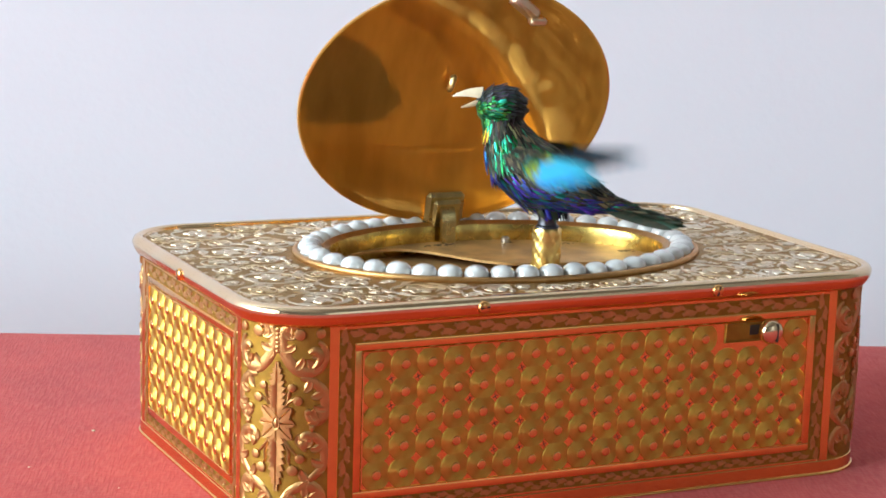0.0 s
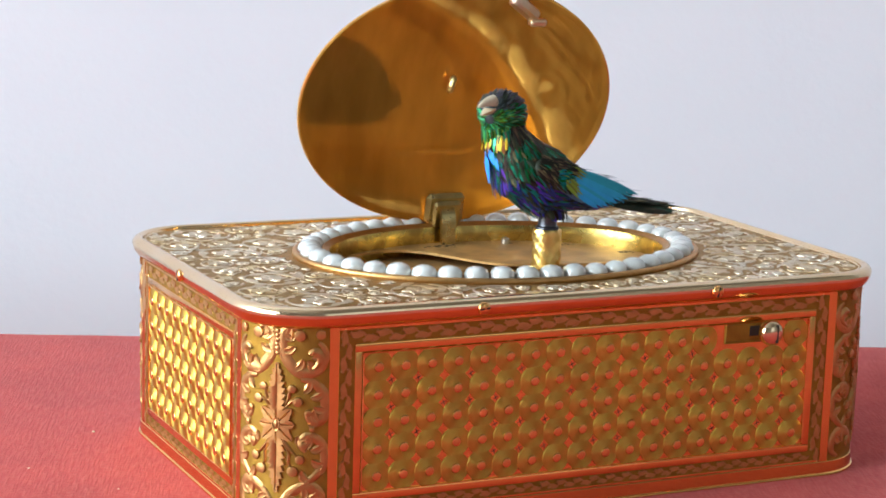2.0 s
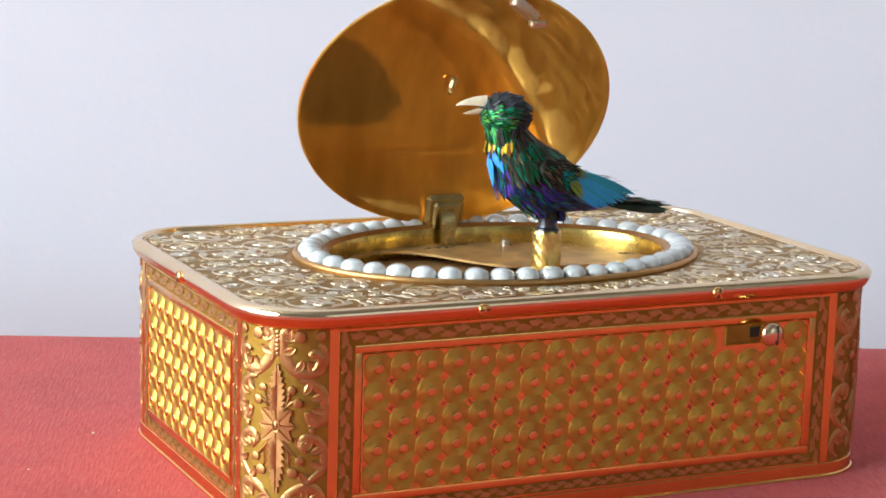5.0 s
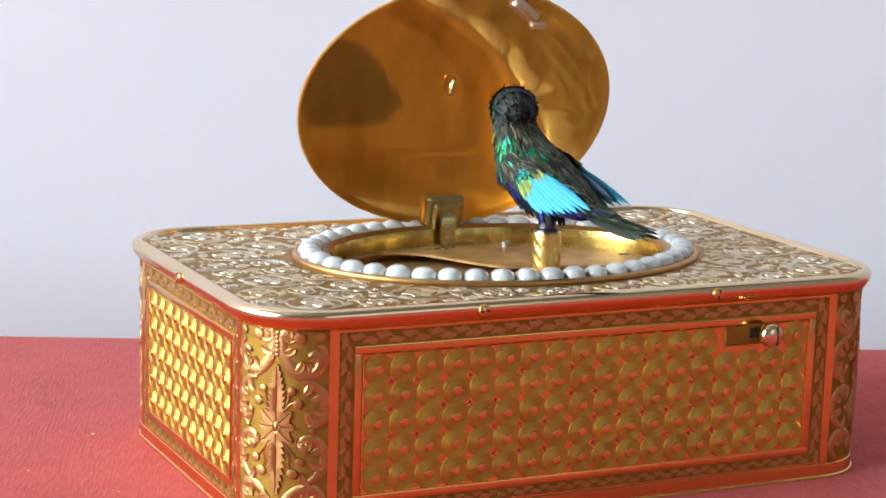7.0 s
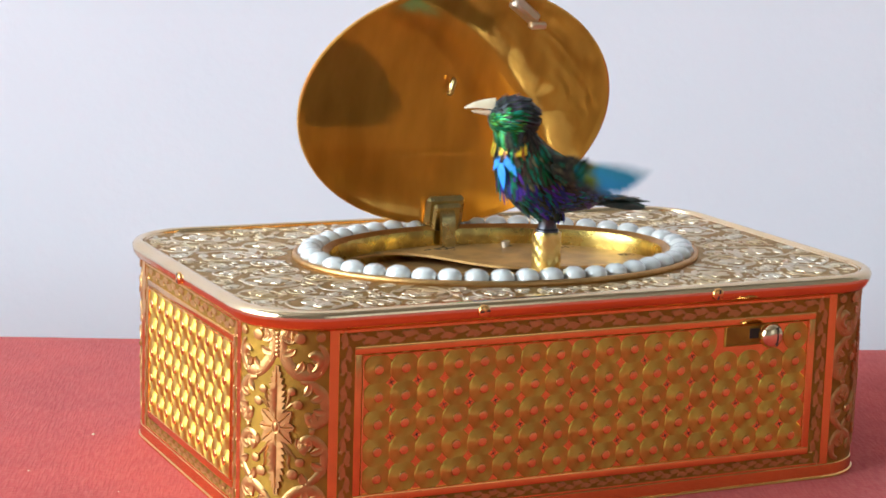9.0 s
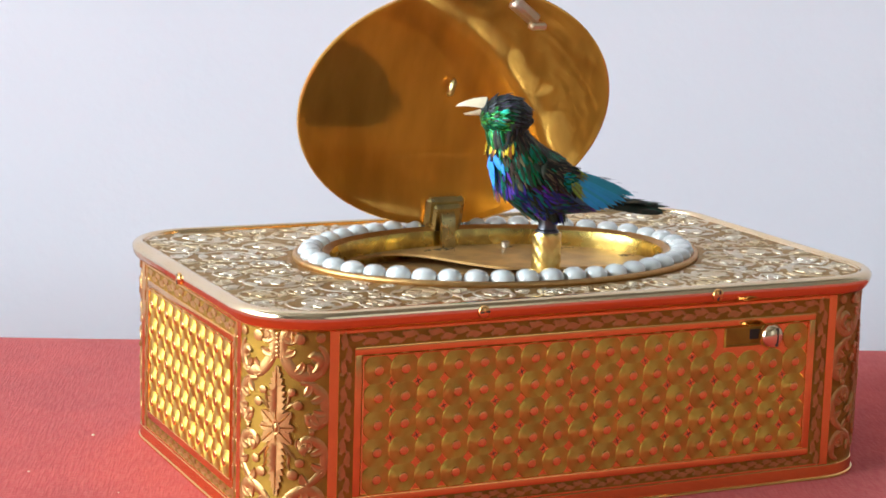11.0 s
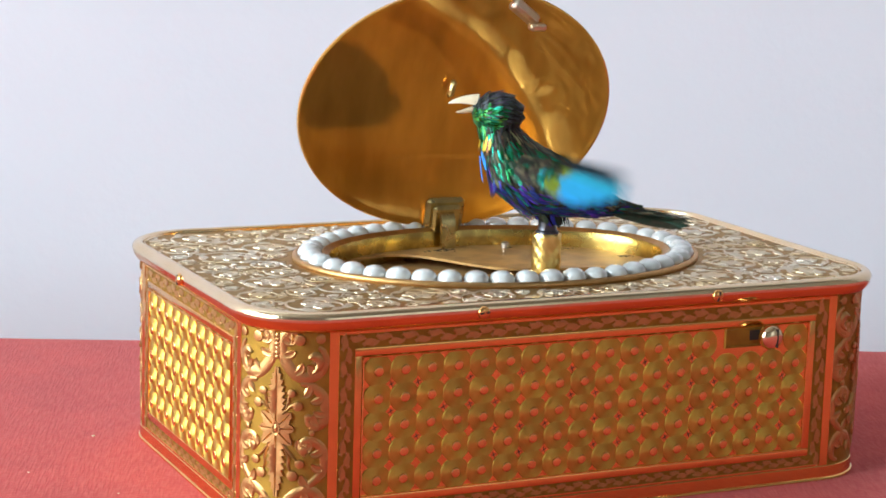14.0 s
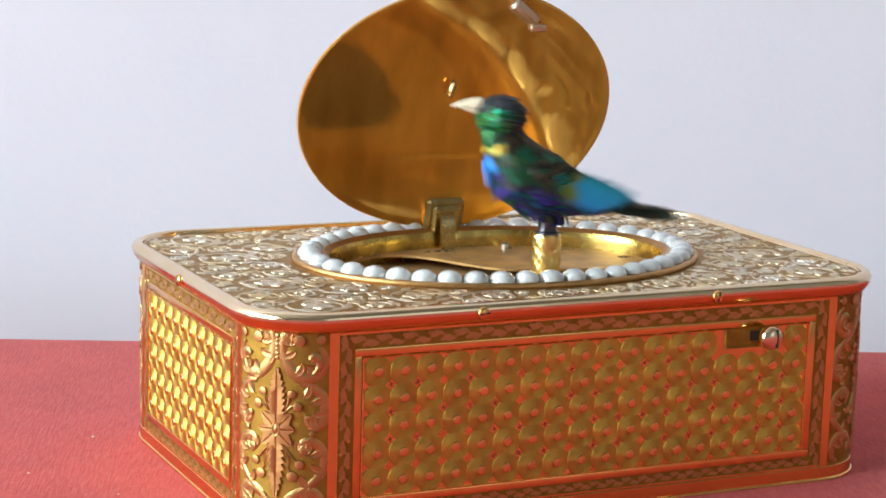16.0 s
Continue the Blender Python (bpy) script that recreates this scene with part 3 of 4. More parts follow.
def engraved_face(place, length, post, border, strip, panel, name, label):
    """One long or short side: polished fillets, leaf border, and the turned panel's ground."""
    rnd = random.Random(int(length))
    s = Shape()
    for u in (post, length - post - 1.5):
        bar(s, place, u, 2.35, u + 1.5, 29.96, 0.10, 0.06)
    bar(s, place, post + 1.5, 29.45, length - post - 1.5, 29.9, 0.10, 0.06)
    bar(s, place, post + 1.5, 2.35, length - post - 1.5, 2.75, 0.10, 0.06)
    frame_bars(s, place, strip, 4.3, length - strip, 27.35, 1.15, 0.12)
    part("fillet", s, GOLD, body, "plain polished gold fillets", 30)
    s = Shape()
    frame_bars(s, place, panel - 0.3, 5.46, length - panel + 0.3, 26.12, 0.26, 0.30)
    part("panel_moulding", s, GOLD, body, "thin raised gold moulding", 30)
    s = Shape()
    leaf_border(s, place, border + 1.9, 27.5, length - border - 1.9, 29.4, rnd)
    leaf_border(s, place, border + 1.9, 2.85, length - border - 1.9, 4.2, rnd)
    leaf_border(s, place, border, 2.9, border + 1.85, 29.6, rnd)
    leaf_border(s, place, length - border - 1.85, 2.9, length - border, 29.6, rnd)
    part("leaf_border", s, GOLD_RELIEF, body, "engraved running leaf border", 50, kind="stuff")
    s = Shape()
    bar(s, place, panel, 5.7, length - panel, 25.9, 0.03, 0.01)
    return part(name, s, GOLD, box, label)


boss = Shape()
boss.turn([(2.36, -0.04), (2.34, 0.06)] + [(2.30 - 0.118 * k, 0.09 + 0.16 * (1 - (1 - k / 13) ** 1.5) + (0.048 if k % 2 else 0.0)) for k in range(14)] + [(0.74, 0.22), (0.70, 0.40), (0.63, 0.46), (0.48, 0.485), (0.02, 0.49)], 28)
BOSS_MESH = boss.mesh("boss", [GOLD_TURNED, STUD_GOLD], 20)
for poly in BOSS_MESH.polygons:     # the polished stud in the middle
    if math.hypot(poly.center.x, poly.center.y) < 0.00074:
        poly.material_index = 1


def bosses(panel, turn, u0, u1, v0, v1, nu, nv, skip=lambda u, v: False):
    pu, pv = (u1 - u0) / nu, (v1 - v0) / nv
    for j in range(nv):
        for i in range(nu):
            u, v = u0 + pu * (i + 0.5), v0 + pv * (j + 0.5)
            if skip(u, v):
                continue
            x, y, z = (u, -0.03, v) if turn == "front" else (-0.03, u, v)
            rot = (90, 0, 0) if turn == "front" else (0, -90, 0)
            lean = 2.2 if turn == "front" else 0.0     # each one slightly overlaps the next
            ob = part("boss", BOSS_MESH, None, panel, at=mm(x, y, z, *rot) @ pose(0, 0, 0, random.uniform(-0.5, 0.5), lean + random.uniform(-0.4, 0.4), 0))
            ob.scale = (1.0, 1.0, random.uniform(0.92, 1.08))


front_panel = engraved_face(on_front, W, 9.6, 11.25, 13.45, 14.95, "front_panel", "gold panel of engine-turned bosses")
side_panel = engraved_face(on_side, D, 9.6, 11.0, 12.6, 13.7, "side_panel", "gold side panel of engine-turned bosses")
bosses(front_panel, "front", 15.0, W - 15.0, 5.75, 25.85, 18, 5, lambda u, v: v > 22 and 74.5 < u < 84.0)
bosses(side_panel, "side", 13.75, D - 13.75, 5.75, 25.85, 10, 5)


def gap_marks(panel, u0, u1, v0, v1, nu, nv, skip):
    """Small dark crosses in the gaps between the bosses: raised bars painted as shaded cuts."""
    pu, pv = (u1 - u0) / nu, (v1 - v0) / nv
    s = Shape()
    for j in range(1, nv):
        for i in range(1, nu):
            u, v = u0 + pu * i, v0 + pv * j
            if skip(u, v) or random.random() < 0.3:
                continue
            for dx, dy in ((0.42, 0.20), (-0.16, 0.42)):
                ribbon(s, [(u - dx, v - dy), (u, v), (u + dx, v + dy)], lambda f: 0.13, 0.05, on_front)
    part("cut_crosses", s, DARK, panel, "small dark bars for the shade in cut crosses", 30, kind="stuff")


gap_marks(front_panel, 15.0, W - 15.0, 5.75, 25.85, 18, 5, lambda u, v: v > 20 and 73 < u < 86)


def corner_column(cx, cy, a0):
    place = on_corner(cx, cy, a0)
    mid = R * math.pi / 4
    s = Shape()
    vines = (
        # way up and round, width, height, lobes
        (((2.89, 29.73), (1.79, 29.97), (0.92, 29.37), (0.58, 27.79), (1.30, 25.55), (2.89, 23.82), (4.62, 23.52), (6.21, 24.36), (6.88, 26.00), (6.50, 27.34), (5.72, 27.94)), 1.7, 0.16, True),
        (((4.48, 26.30), (5.35, 26.60), (6.07, 26.00), (5.92, 24.96), (4.91, 24.06)), 1.5, 0.36, False),
        (((3.41, 22.63), (4.91, 22.27), (6.36, 21.07), (7.05, 19.28), (6.88, 17.49), (5.78, 16.45), (4.62, 16.90), (4.19, 17.94)), 1.7, 0.16, True),
        (((4.19, 12.12), (3.41, 13.16), (4.19, 14.36), (5.92, 13.91), (6.94, 12.12), (6.71, 9.88), (5.06, 8.09), (2.60, 6.45), (0.72, 4.81)), 1.4, 0.16, True),
        (((0.43, 4.06), (1.73, 5.70), (3.47, 6.81), (5.35, 6.81), (6.50, 5.40), (6.36, 3.61), (5.06, 2.87)), 1.7, 0.16, True),
        (((0.43, 15.40), (1.16, 13.61), (2.31, 12.12), (3.32, 11.07)), 0.5, 0.26, False),
        (((1.01, 13.61), (1.79, 11.82), (1.79, 10.48), (2.46, 9.28)), 0.5, 0.26, False),
        (((1.01, 18.09), (1.79, 19.13), (2.46, 19.58), (3.03, 19.34)), 0.5, 0.26, False),
        (((1.16, 18.39), (1.68, 19.88), (1.79, 20.63), (2.17, 21.22)), 0.5, 0.26, False))
    berries = ((3.18, 28.90, 0.85), (6.13, 29.07, 0.7), (2.17, 21.22, 0.62), (3.03, 19.37, 0.72), (5.06, 15.49, 0.4), (3.41, 10.99, 0.7), (2.40, 9.22, 0.8), (4.48, 17.79, 0.5), (3.90, 13.01, 0.6))
    for sg in (-1, 1):
        jagged_leaf(s, mid, 16.0 + sg * 1.0, sg, 7.9 if sg > 0 else 9.0, 2.6, 0.32, place)
        for way, wide, high, lobed in vines:
            pts = []
            for a in range(len(way) - 1):
                p0, p1, p2, p3 = (Vector(way[min(max(a + d, 0), len(way) - 1)]) for d in (-1, 0, 1, 2))
                for b in range(6):
                    f = b / 6
                    q = 0.5 * ((2 * p1) + (p2 - p0) * f + (2 * p0 - 5 * p1 + 4 * p2 - p3) * f * f + (3 * p1 - p0 - 3 * p2 + p3) * f ** 3)
                    pts.append((mid + sg * q.x, q.y))
            ribbon(s, pts, lambda f: wide * (0.22 + 0.78 * math.sin(math.pi * min(1, 0.06 + f * 0.9)) ** 1.1), high, place, 0, ROUNDED)
            if not lobed:
                continue
            cen = Vector((sum(p[0] for p in pts) / len(pts), sum(p[1] for p in pts) / len(pts)))
            for j in range(5, len(pts) - 8, 8):     # lobes curl in towards the middle of the scroll, small ones outside
                x, y = pts[j]
                t = math.atan2(pts[j + 1][1] - y, pts[j + 1][0] - x)
                inner = 1 if (cen - Vector((x, y))).cross(Vector((math.cos(t), math.sin(t)))) < 0 else -1
                leaf(s, x, y, t + inner * 0.75, 2.1, 1.35, inner * 1.5, high * 1.15, place, 0, False, VEINED)
                leaf(s, x, y, t - inner * 0.5, 1.7, 0.95, inner * 1.0, high * 0.95, place, 0, False, VEINED)
        for u, v, r in berries:
            dome(s, mid + sg * u, v, r, 0.34, place, 0, 14)
    for k in range(8):     # the flower in the middle
        a = k * math.pi / 4
        leaf(s, mid + 0.55 * math.cos(a), 16.0 + 0.7 * math.sin(a), a, 2.6 if k % 2 else 2.1, 1.5, 0.05, 0.30 + 0.05 * (k % 2), place, 0, True, CUT)
    s.loft([[place(mid + 0.62 * e * math.cos(2 * math.pi * i / 16), 16.0 + 1.15 * e * math.sin(2 * math.pi * i / 16), h) for i in range(16)]
            for e, h in ((1.0, 0.1), (0.95, 0.44), (0.72, 0.44), (0.6, 0.30), (0.35, 0.40), (0.03, 0.44))], True, False, True)
    for k in range(6):
        dome(s, mid, 26.3 + 0.62 * k, 0.30 + 0.05 * (k % 2), 0.28, place)
    part("corner_relief", s, GOLD_RELIEF, body, "chased acanthus scrolls on the corner column", 50, kind="stuff")


corner_column(R, R, 180)
corner_column(W - R, R, -90)
corner_column(R, D - R, 90)


def screw(x, y, z, rx, rz, slit):
    s = Shape()
    s.turn([(0.95, -0.6), (0.95, 0.15), (0.8, 0.35), (0.4, 0.45), (0.02, 0.48)], 20)
    ob = part("screw", s, STUD_GOLD, box, "small slotted gold screw", 40, mm(x, y, z, rx, 0, rz))
    # The slit's shade is a dark bar laid across the head.
    s = Shape()
    s.block(-0.78, -0.12, 0.20, 0.78, 0.12, 0.47)
    s.moved(Euler((0, 0, radians(slit))).to_matrix().to_4x4())
    part("slit", s, DARK, ob, "dark bar for the shade in the screw's slit")


screw(CX - 19.73, -1.5, 31.6, 90, 0, 5)
screw(CX + 19.73, -1.5, 31.6, 90, 0, 75)
screw(-1.5, CY, 31.6, 90, -90, 90)


def slide():
    s = Shape()
    frame_bars(s, on_front, 74.8, 22.9, 84.4, 26.1, 0.32, 0.34)
    bar(s, on_front, 75.1, 23.2, 84.1, 25.8, 0.10, 0.03)
    t = part("slide_slot", s, GOLD_MATT, box, "recessed gold slot of the start slide")
    # Shade beside the knob, painted as a dark strip on the slot's floor.
    s = Shape()
    bar(s, on_front, 79.3, 23.9, 83.9, 25.5, 0.16, 0.02)
    part("slot_shade", s, DARK, t, "dark strip for the shade in the slot by the knob")
    s = Shape()
    s.turn([(0.75, 0.0), (0.75, 1.1), (1.45, 1.15), (1.8, 1.35), (1.95, 1.75), (1.95, 2.35), (1.8, 2.8), (1.45, 3.15), (0.95, 3.38), (0.4, 3.46), (0.02, 3.48)], 32)
    k = part("slide_knob", s, SHEEN_GOLD, box, "polished gold slide knob", 40, mm(81.75, -0.1, 24.75, 90))
    # Dark bar in place of the shaded cut across the knob.
    s = Shape()
    s.block(0.34, -1.45, 2.6, 0.56, 1.45, 3.47)
    part("knob_slit", s, DARK, k, "dark bar for the shade in the knob's slit")


slide()


def lid_fittings():
    s = Shape()
    s.block(-0.55, -1.5, 0.0, 0.6, 1.6, 1.2, 0.4)
    part("lid_stud", s, BRASS, box, "small brass stud inside the lid", 40, LID_AT @ mm(-1.3, 1.9, 24.6, 90, 12))
    s = Shape()
    s.block(-3.5, -1.5, -1.05, 2.6, 0.9, 1.0, 0.5)
    s.moved(Euler((radians(-25), radians(36), 0)).to_matrix().to_4x4())
    s.block(0.6, -2.0, -2.6, 3.6, -0.4, -1.4, 0.3)
    part("catch", s, WHITE_GOLD, box, "brass catch inside the lid's edge", 40, LID_AT @ mm(10.0, 0.6, 38.0))


lid_fittings()

# ---- the bird: x forward, y to its left, z up; origin on its collar ----
BIRD_Z = 40.5
bird = thing("bird", mm(PX, PY, BIRD_Z), "tiny mechanical songbird with iridescent green and blue feathers", "bird")
bird.scale = (0.952, 0.952, 0.952)


def loft_body(stations, n=16):
    s = Shape()
    rings = []
    for k, (x, z, w, h) in enumerate(stations):
        p, q = stations[max(k - 1, 0)], stations[min(k + 1, len(stations) - 1)]
        t = Vector((q[0] - p[0], q[1] - p[1])).normalized()
        rings.append([(x - t.y * h * math.sin(a), w * math.cos(a), z + t.x * h * math.sin(a)) for a in [2 * math.pi * i / n for i in range(n)]])
    s.loft(rings, True, True, True)
    return s, rings


ROUND = ((0.0, 0.25), (0.3, 0.95), (0.65, 1.0), (0.88, 0.6))
POINTED = ((0.0, 0.55), (0.25, 1.0), (0.55, 0.78), (0.82, 0.34))


def feather(s, p, along, out, length, width, mat=0, curl=0.12, lift=0.06, vane=ROUND):
    """One vaned feather: a pointed oval with a raised shaft line, rooted at p."""
    along, out = along.normalized(), out.normalized()
    side = along.cross(out).normalized()
    base = out * length * 0.02
    pts = []
    for f, w in vane:
        c = p + along * length * f + out * (length * (lift * f + curl * (f - f * f))) + base
        pts += [c - side * width * w / 2, c + out * width * 0.10, c + side * width * w / 2]
    tip = p + along * length + out * length * lift + base
    pts.append(tip)
    faces = []
    for k in range(3):
        o = 3 * k
        faces += [(o, o + 1, o + 4, o + 3), (o + 1, o + 2, o + 5, o + 4)]
    faces += [(9, 10, 12), (10, 11, 12)]
    s.add(pts, faces, mat)


BODY = [(-13.0, 3.2, 0.9, 0.6), (-10.5, 3.4, 1.9, 1.4), (-7.0, 4.2, 3.2, 2.7), (-3.0, 5.3, 4.4, 3.9), (1.9, 6.6, 5.1, 5.5), (5.7, 9.2, 4.9, 5.2),
        (7.2, 12.2, 4.1, 3.9), (8.2, 14.4, 3.4, 3.1), (8.6, 16.0, 2.8, 2.6)]
PLUMES = [F_BLACK, F_GREEN, F_LIME, F_TEAL, F_VIOLET, F_YELLOW, F_CROWN, F_TAIL, F_BROWN, F_PLUM]


def cover(s, rings, choose, n_around, length, width, seed, step=1, lift=0.05, rows=3):
    """Overlapping feathers laid from the neck towards the tail."""
    rnd = random.Random(seed)
    n = len(rings[0])
    for k in range(1, len(rings)):
        for sub in range(rows):
            f = sub / rows
            for j in range(n_around):
                a = (j + 0.5 * (sub % 2) + rnd.uniform(-0.3, 0.3)) / n_around * n
                i, g = int(a) % n, a - int(a)

                def at(row):
                    return Vector(row[i]).lerp(Vector(row[(i + 1) % n]), g)
                p0, p1 = at(rings[k]), at(rings[k - 1])
                p = p0.lerp(p1, f)
                mid = Vector([sum(q[c] for q in rings[k]) / n for c in range(3)])
                mid = mid.lerp(Vector([sum(q[c] for q in rings[k - 1]) / n for c in range(3)]), f)
                out = p - mid
                if out.length < 1e-4:
                    continue
                out.normalize()
                along = p1 - p0
                if along.length < 1e-4:
                    continue
                around = Vector(rings[k][(i + 1) % n]) - Vector(rings[k][i])
                normal = along.cross(around)
                if normal.length > 1e-6:
                    normal.normalize()
                    out = normal if normal.dot(out) > 0 else -normal
                along = along.normalized() + around.normalized() * rnd.uniform(-0.3, 0.3)
                sz = rnd.uniform(0.75, 1.2)
                feather(s, p, along, out, length * sz, width * sz, choose(p, out, rnd), lift=lift * rnd.uniform(0.3, 1.8))


def patch(p, seed, size=2.6):
    """Slow variation over the plumage, so that hues come in patches."""
    return noise.noise(Vector(p) / size + Vector((seed, 0, 0)))


def body_zone(p, out, rnd):
    x, y, z = p
    k = patch(p, 3.0) + rnd.uniform(-0.1, 0.1)
    front = out.x * 0.8 - out.z * 0.3
    if 12.4 < z < 14.6 and front > 0.0:
        return rnd.choice((0, 1, 8))
    if z > 14.0:
        return (rnd.choice((1, 2, 1, 1) if front > 0.5 else (1, 0, 7, 0)) if k > -0.15 else 0) if front > -0.2 else (1 if k > 0.35 else rnd.choice((0, 8)))
    if front > 0.45 and x > 2.0 and abs(y) < 2.6:
        return rnd.choice((3, 1, 3, 4)) if k > -0.1 else rnd.choice((4, 0))
    if out.z < 0.05 and z < 8.0:
        return rnd.choice((4, 4, 4, 3, 0)) if k > -0.6 else 0
    if abs(y) > 2.0 and z > 6.5:
        return rnd.choice((1, 1, 7)) if k > 0.2 else rnd.choice((0, 7, 8))
    return rnd.choice((8, 8, 0, 6)) if k < 0.3 else rnd.choice((7, 8))


def make_bird():
    s, rings = loft_body(BODY)
    skin = part("body", s, F_BLACK, bird, "dark feathered body", 80)
    s = Shape()
    cover(s, rings, body_zone, 54, 2.5, 0.38, 11, rows=8, lift=0.045)
    part("plumage", s, PLUMES, skin, "glossy green, violet and black plumage", 60, kind="stuff")
    # broad umber scale feathers down the back
    rnd = random.Random(31)
    s = Shape()
    for k in range(230):
        f = rnd.random()
        x = 5.6 - 13.0 * f
        top = 15.0 - 8.2 * f if f < 0.5 else 10.9 - 6.6 * (f - 0.5) * 2 * 0.93
        y = rnd.uniform(-2.6, 2.6) * (1 - 0.45 * f)
        feather(s, Vector((x, y, top - 0.14 * y * y)), Vector((-1, y * 0.05, -0.62 + 0.15 * rnd.uniform(-1, 1))), Vector((0.4, y * 0.28, 1)), rnd.uniform(2.0, 3.0), rnd.uniform(0.6, 1.1), rnd.choice((8, 8, 8, 0, 7)), 0.08, 0.0)
    part("mantle_feathers", s, PLUMES, skin, "broad umber scale feathers on the back", 60, kind="stuff")
    # pointed sky-blue breast feathers
    for y, z, dy, dz, ln in ((0.0, 10.6, 0.05, -1, 4.6), (-0.5, 11.9, -0.80, -1, 4.2), (0.6, 11.9, 0.55, -1, 4.0)):
        s = Shape()
        x = 11.35 - 0.10 * y * y - (z - 9.6) * 0.16
        feather(s, Vector((x, y, z)), Vector((-0.13 - 0.30 * abs(dy), dy, dz)), Vector((1, y * 0.35 + dy * 0.3, 0.05)), ln, 1.75, 0, 0.06, 0.0, POINTED)
        part("breast_feather", s, F_SKY, skin, "pointed sky-blue breast feather", 60)
    # amber tufts that ring the throat
    rnd = random.Random(14)
    for ang in (-66, -30, 8, 50):
        s = Shape()
        for k in range(6):
            a = radians(ang + (k - 2.5) * 4.2)
            c, d = math.cos(a), math.sin(a)
            feather(s, Vector((7.6 + 3.6 * c, 3.85 * d, 14.1 + rnd.uniform(-0.2, 0.2))), Vector((0.05 * c, 0.12 * d, -1)), Vector((c, d, 0.25)), rnd.uniform(2.1, 3.1), 0.40, 0, 0.06, 0.08 + 0.02 * (k % 3))
        part("throat_tuft", s, F_YELLOW, skin, "amber yellow throat tuft", 60)
    # thin bent spurs beside the collar
    s = Shape()
    for p, d, ln in (((2.4, 3.0, 2.6), (0.5, 0.9, -0.55), 3.4), ((1.8, 3.2, 2.4), (0.9, 0.4, -0.35), 2.4), ((-2.6, -2.6, 2.6), (-0.4, -0.7, -0.8), 2.8)):
        feather(s, Vector(p), Vector(d), Vector((0, 0, 1)), ln, 0.16, 0, 0.25, 0.0)
    part("spur", s, F_BLACK, skin, "thin dark spurs under the body", 60)
    # short vent feathers that hang over the collar
    s = Shape()
    rnd = random.Random(6)
    for k in range(90):
        a, r = rnd.uniform(0, 6.28), rnd.uniform(1.3, 2.7)
        c, d = math.cos(a), math.sin(a)
        feather(s, Vector((r * c * 1.2, r * d, 1.9)), Vector((-0.5 - 0.3 * c, -0.2 * d, -1)), Vector((c, d, -0.2)), rnd.uniform(1.5, 2.5), 0.5, rnd.choice((0, 0, 4, 7)), 0.1)
    part("vent_plumage", s, PLUMES, skin, "dark violet vent feathers", 60, kind="stuff")
    # a few stray barbs
    s = Shape()
    rnd = random.Random(2)
    for k in range(34):
        x = rnd.uniform(-8, 6)
        p = Vector((x, rnd.choice((-1, 1)) * rnd.uniform(1.0, 4.0), 2.6 + rnd.uniform(0, 5)))
        feather(s, p, Vector((-1, p.y * 0.08, rnd.uniform(-0.9, 0.1))), Vector((0, p.y, 1)), rnd.uniform(2.2, 4.2), 0.10, 0, 0.2, 0.12)
    part("stray_barb", s, F_BLACK, skin, "thin stray dark barbs", 60, kind="stuff")
    # tail: a flat fan of long feathers
    for k in range(13):
        y = (k - 6) / 6 * 1.15
        s = Shape()
        ln = rnd.uniform(13.8, 15.8) - 0.9 * abs(y)
        feather(s, Vector((-8.6, y * 0.9, 3.9 - 0.5 * abs(y) - 0.05 * k)), Vector((-1, y * 0.06, -0.145 - 0.03 * abs(y))), Vector((-0.12, y * 1.1, 1)), ln, rnd.uniform(1.2, 1.7), 0, -0.03, 0.0)
        part("tail_feather", s, F_TAIL if k % 3 else F_BLACK, skin, "dark green tail feather", 60)
    s = Shape()
    for k in range(170):     # ruffled coverts over and under the tail
        x, y = rnd.uniform(-20.5, -8), rnd.uniform(-1.4, 1.4)
        if k % 3 == 0:
            feather(s, Vector((x, y, 2.9 - 0.2 * abs(y) + (x + 8) * 0.13)), Vector((-1, rnd.uniform(-.2, .2), -0.2 + rnd.uniform(-.12, .1))), Vector((0, y * 0.6, -1)), rnd.uniform(2.2, 3.6), 0.7, rnd.choice((0, 7, 8, 7)), 0.1, 0.03)
            continue
        feather(s, Vector((x, y, 4.2 - 0.35 * abs(y) + (x + 8) * 0.17)), Vector((-1, rnd.uniform(-.2, .2), -0.12 + rnd.uniform(-.1, .1))), Vector((0, y * 0.6, 1)), rnd.uniform(2.0, 3.4), 0.42, rnd.choice((0, 7, 8, 7, 7, 1) if x > -14 else (0, 7, 8)), 0.1, 0.03)
    part("tail_coverts", s, PLUMES, skin, "ruffled green tail coverts", 60, kind="stuff")
    for y in (-0.9, 0.7):
        s = Shape()
        for a in (-25, 10, 40):
            d = Vector((math.cos(radians(a)), 0.3 * y, -0.9)) * 0.9
            s.loft([[(1.0 + c, y, 2.6), (1.0, y + c, 2.6), (1.0, y, 2.6 + c)] for c in (0.12,)] +
                   [[(1.0 + d.x + c, y + d.y, 2.0 + d.z), (1.0 + d.x, y + d.y + c, 2.0 + d.z), (1.0 + d.x, y + d.y, 2.0 + d.z + c)] for c in (0.06,)], True, True, True)
        part("claw", s, F_BLACK, skin, "thin dark claw")
    return skin


skin = make_bird()
HEAD_AT = mm(8.9, 0, 16.0)


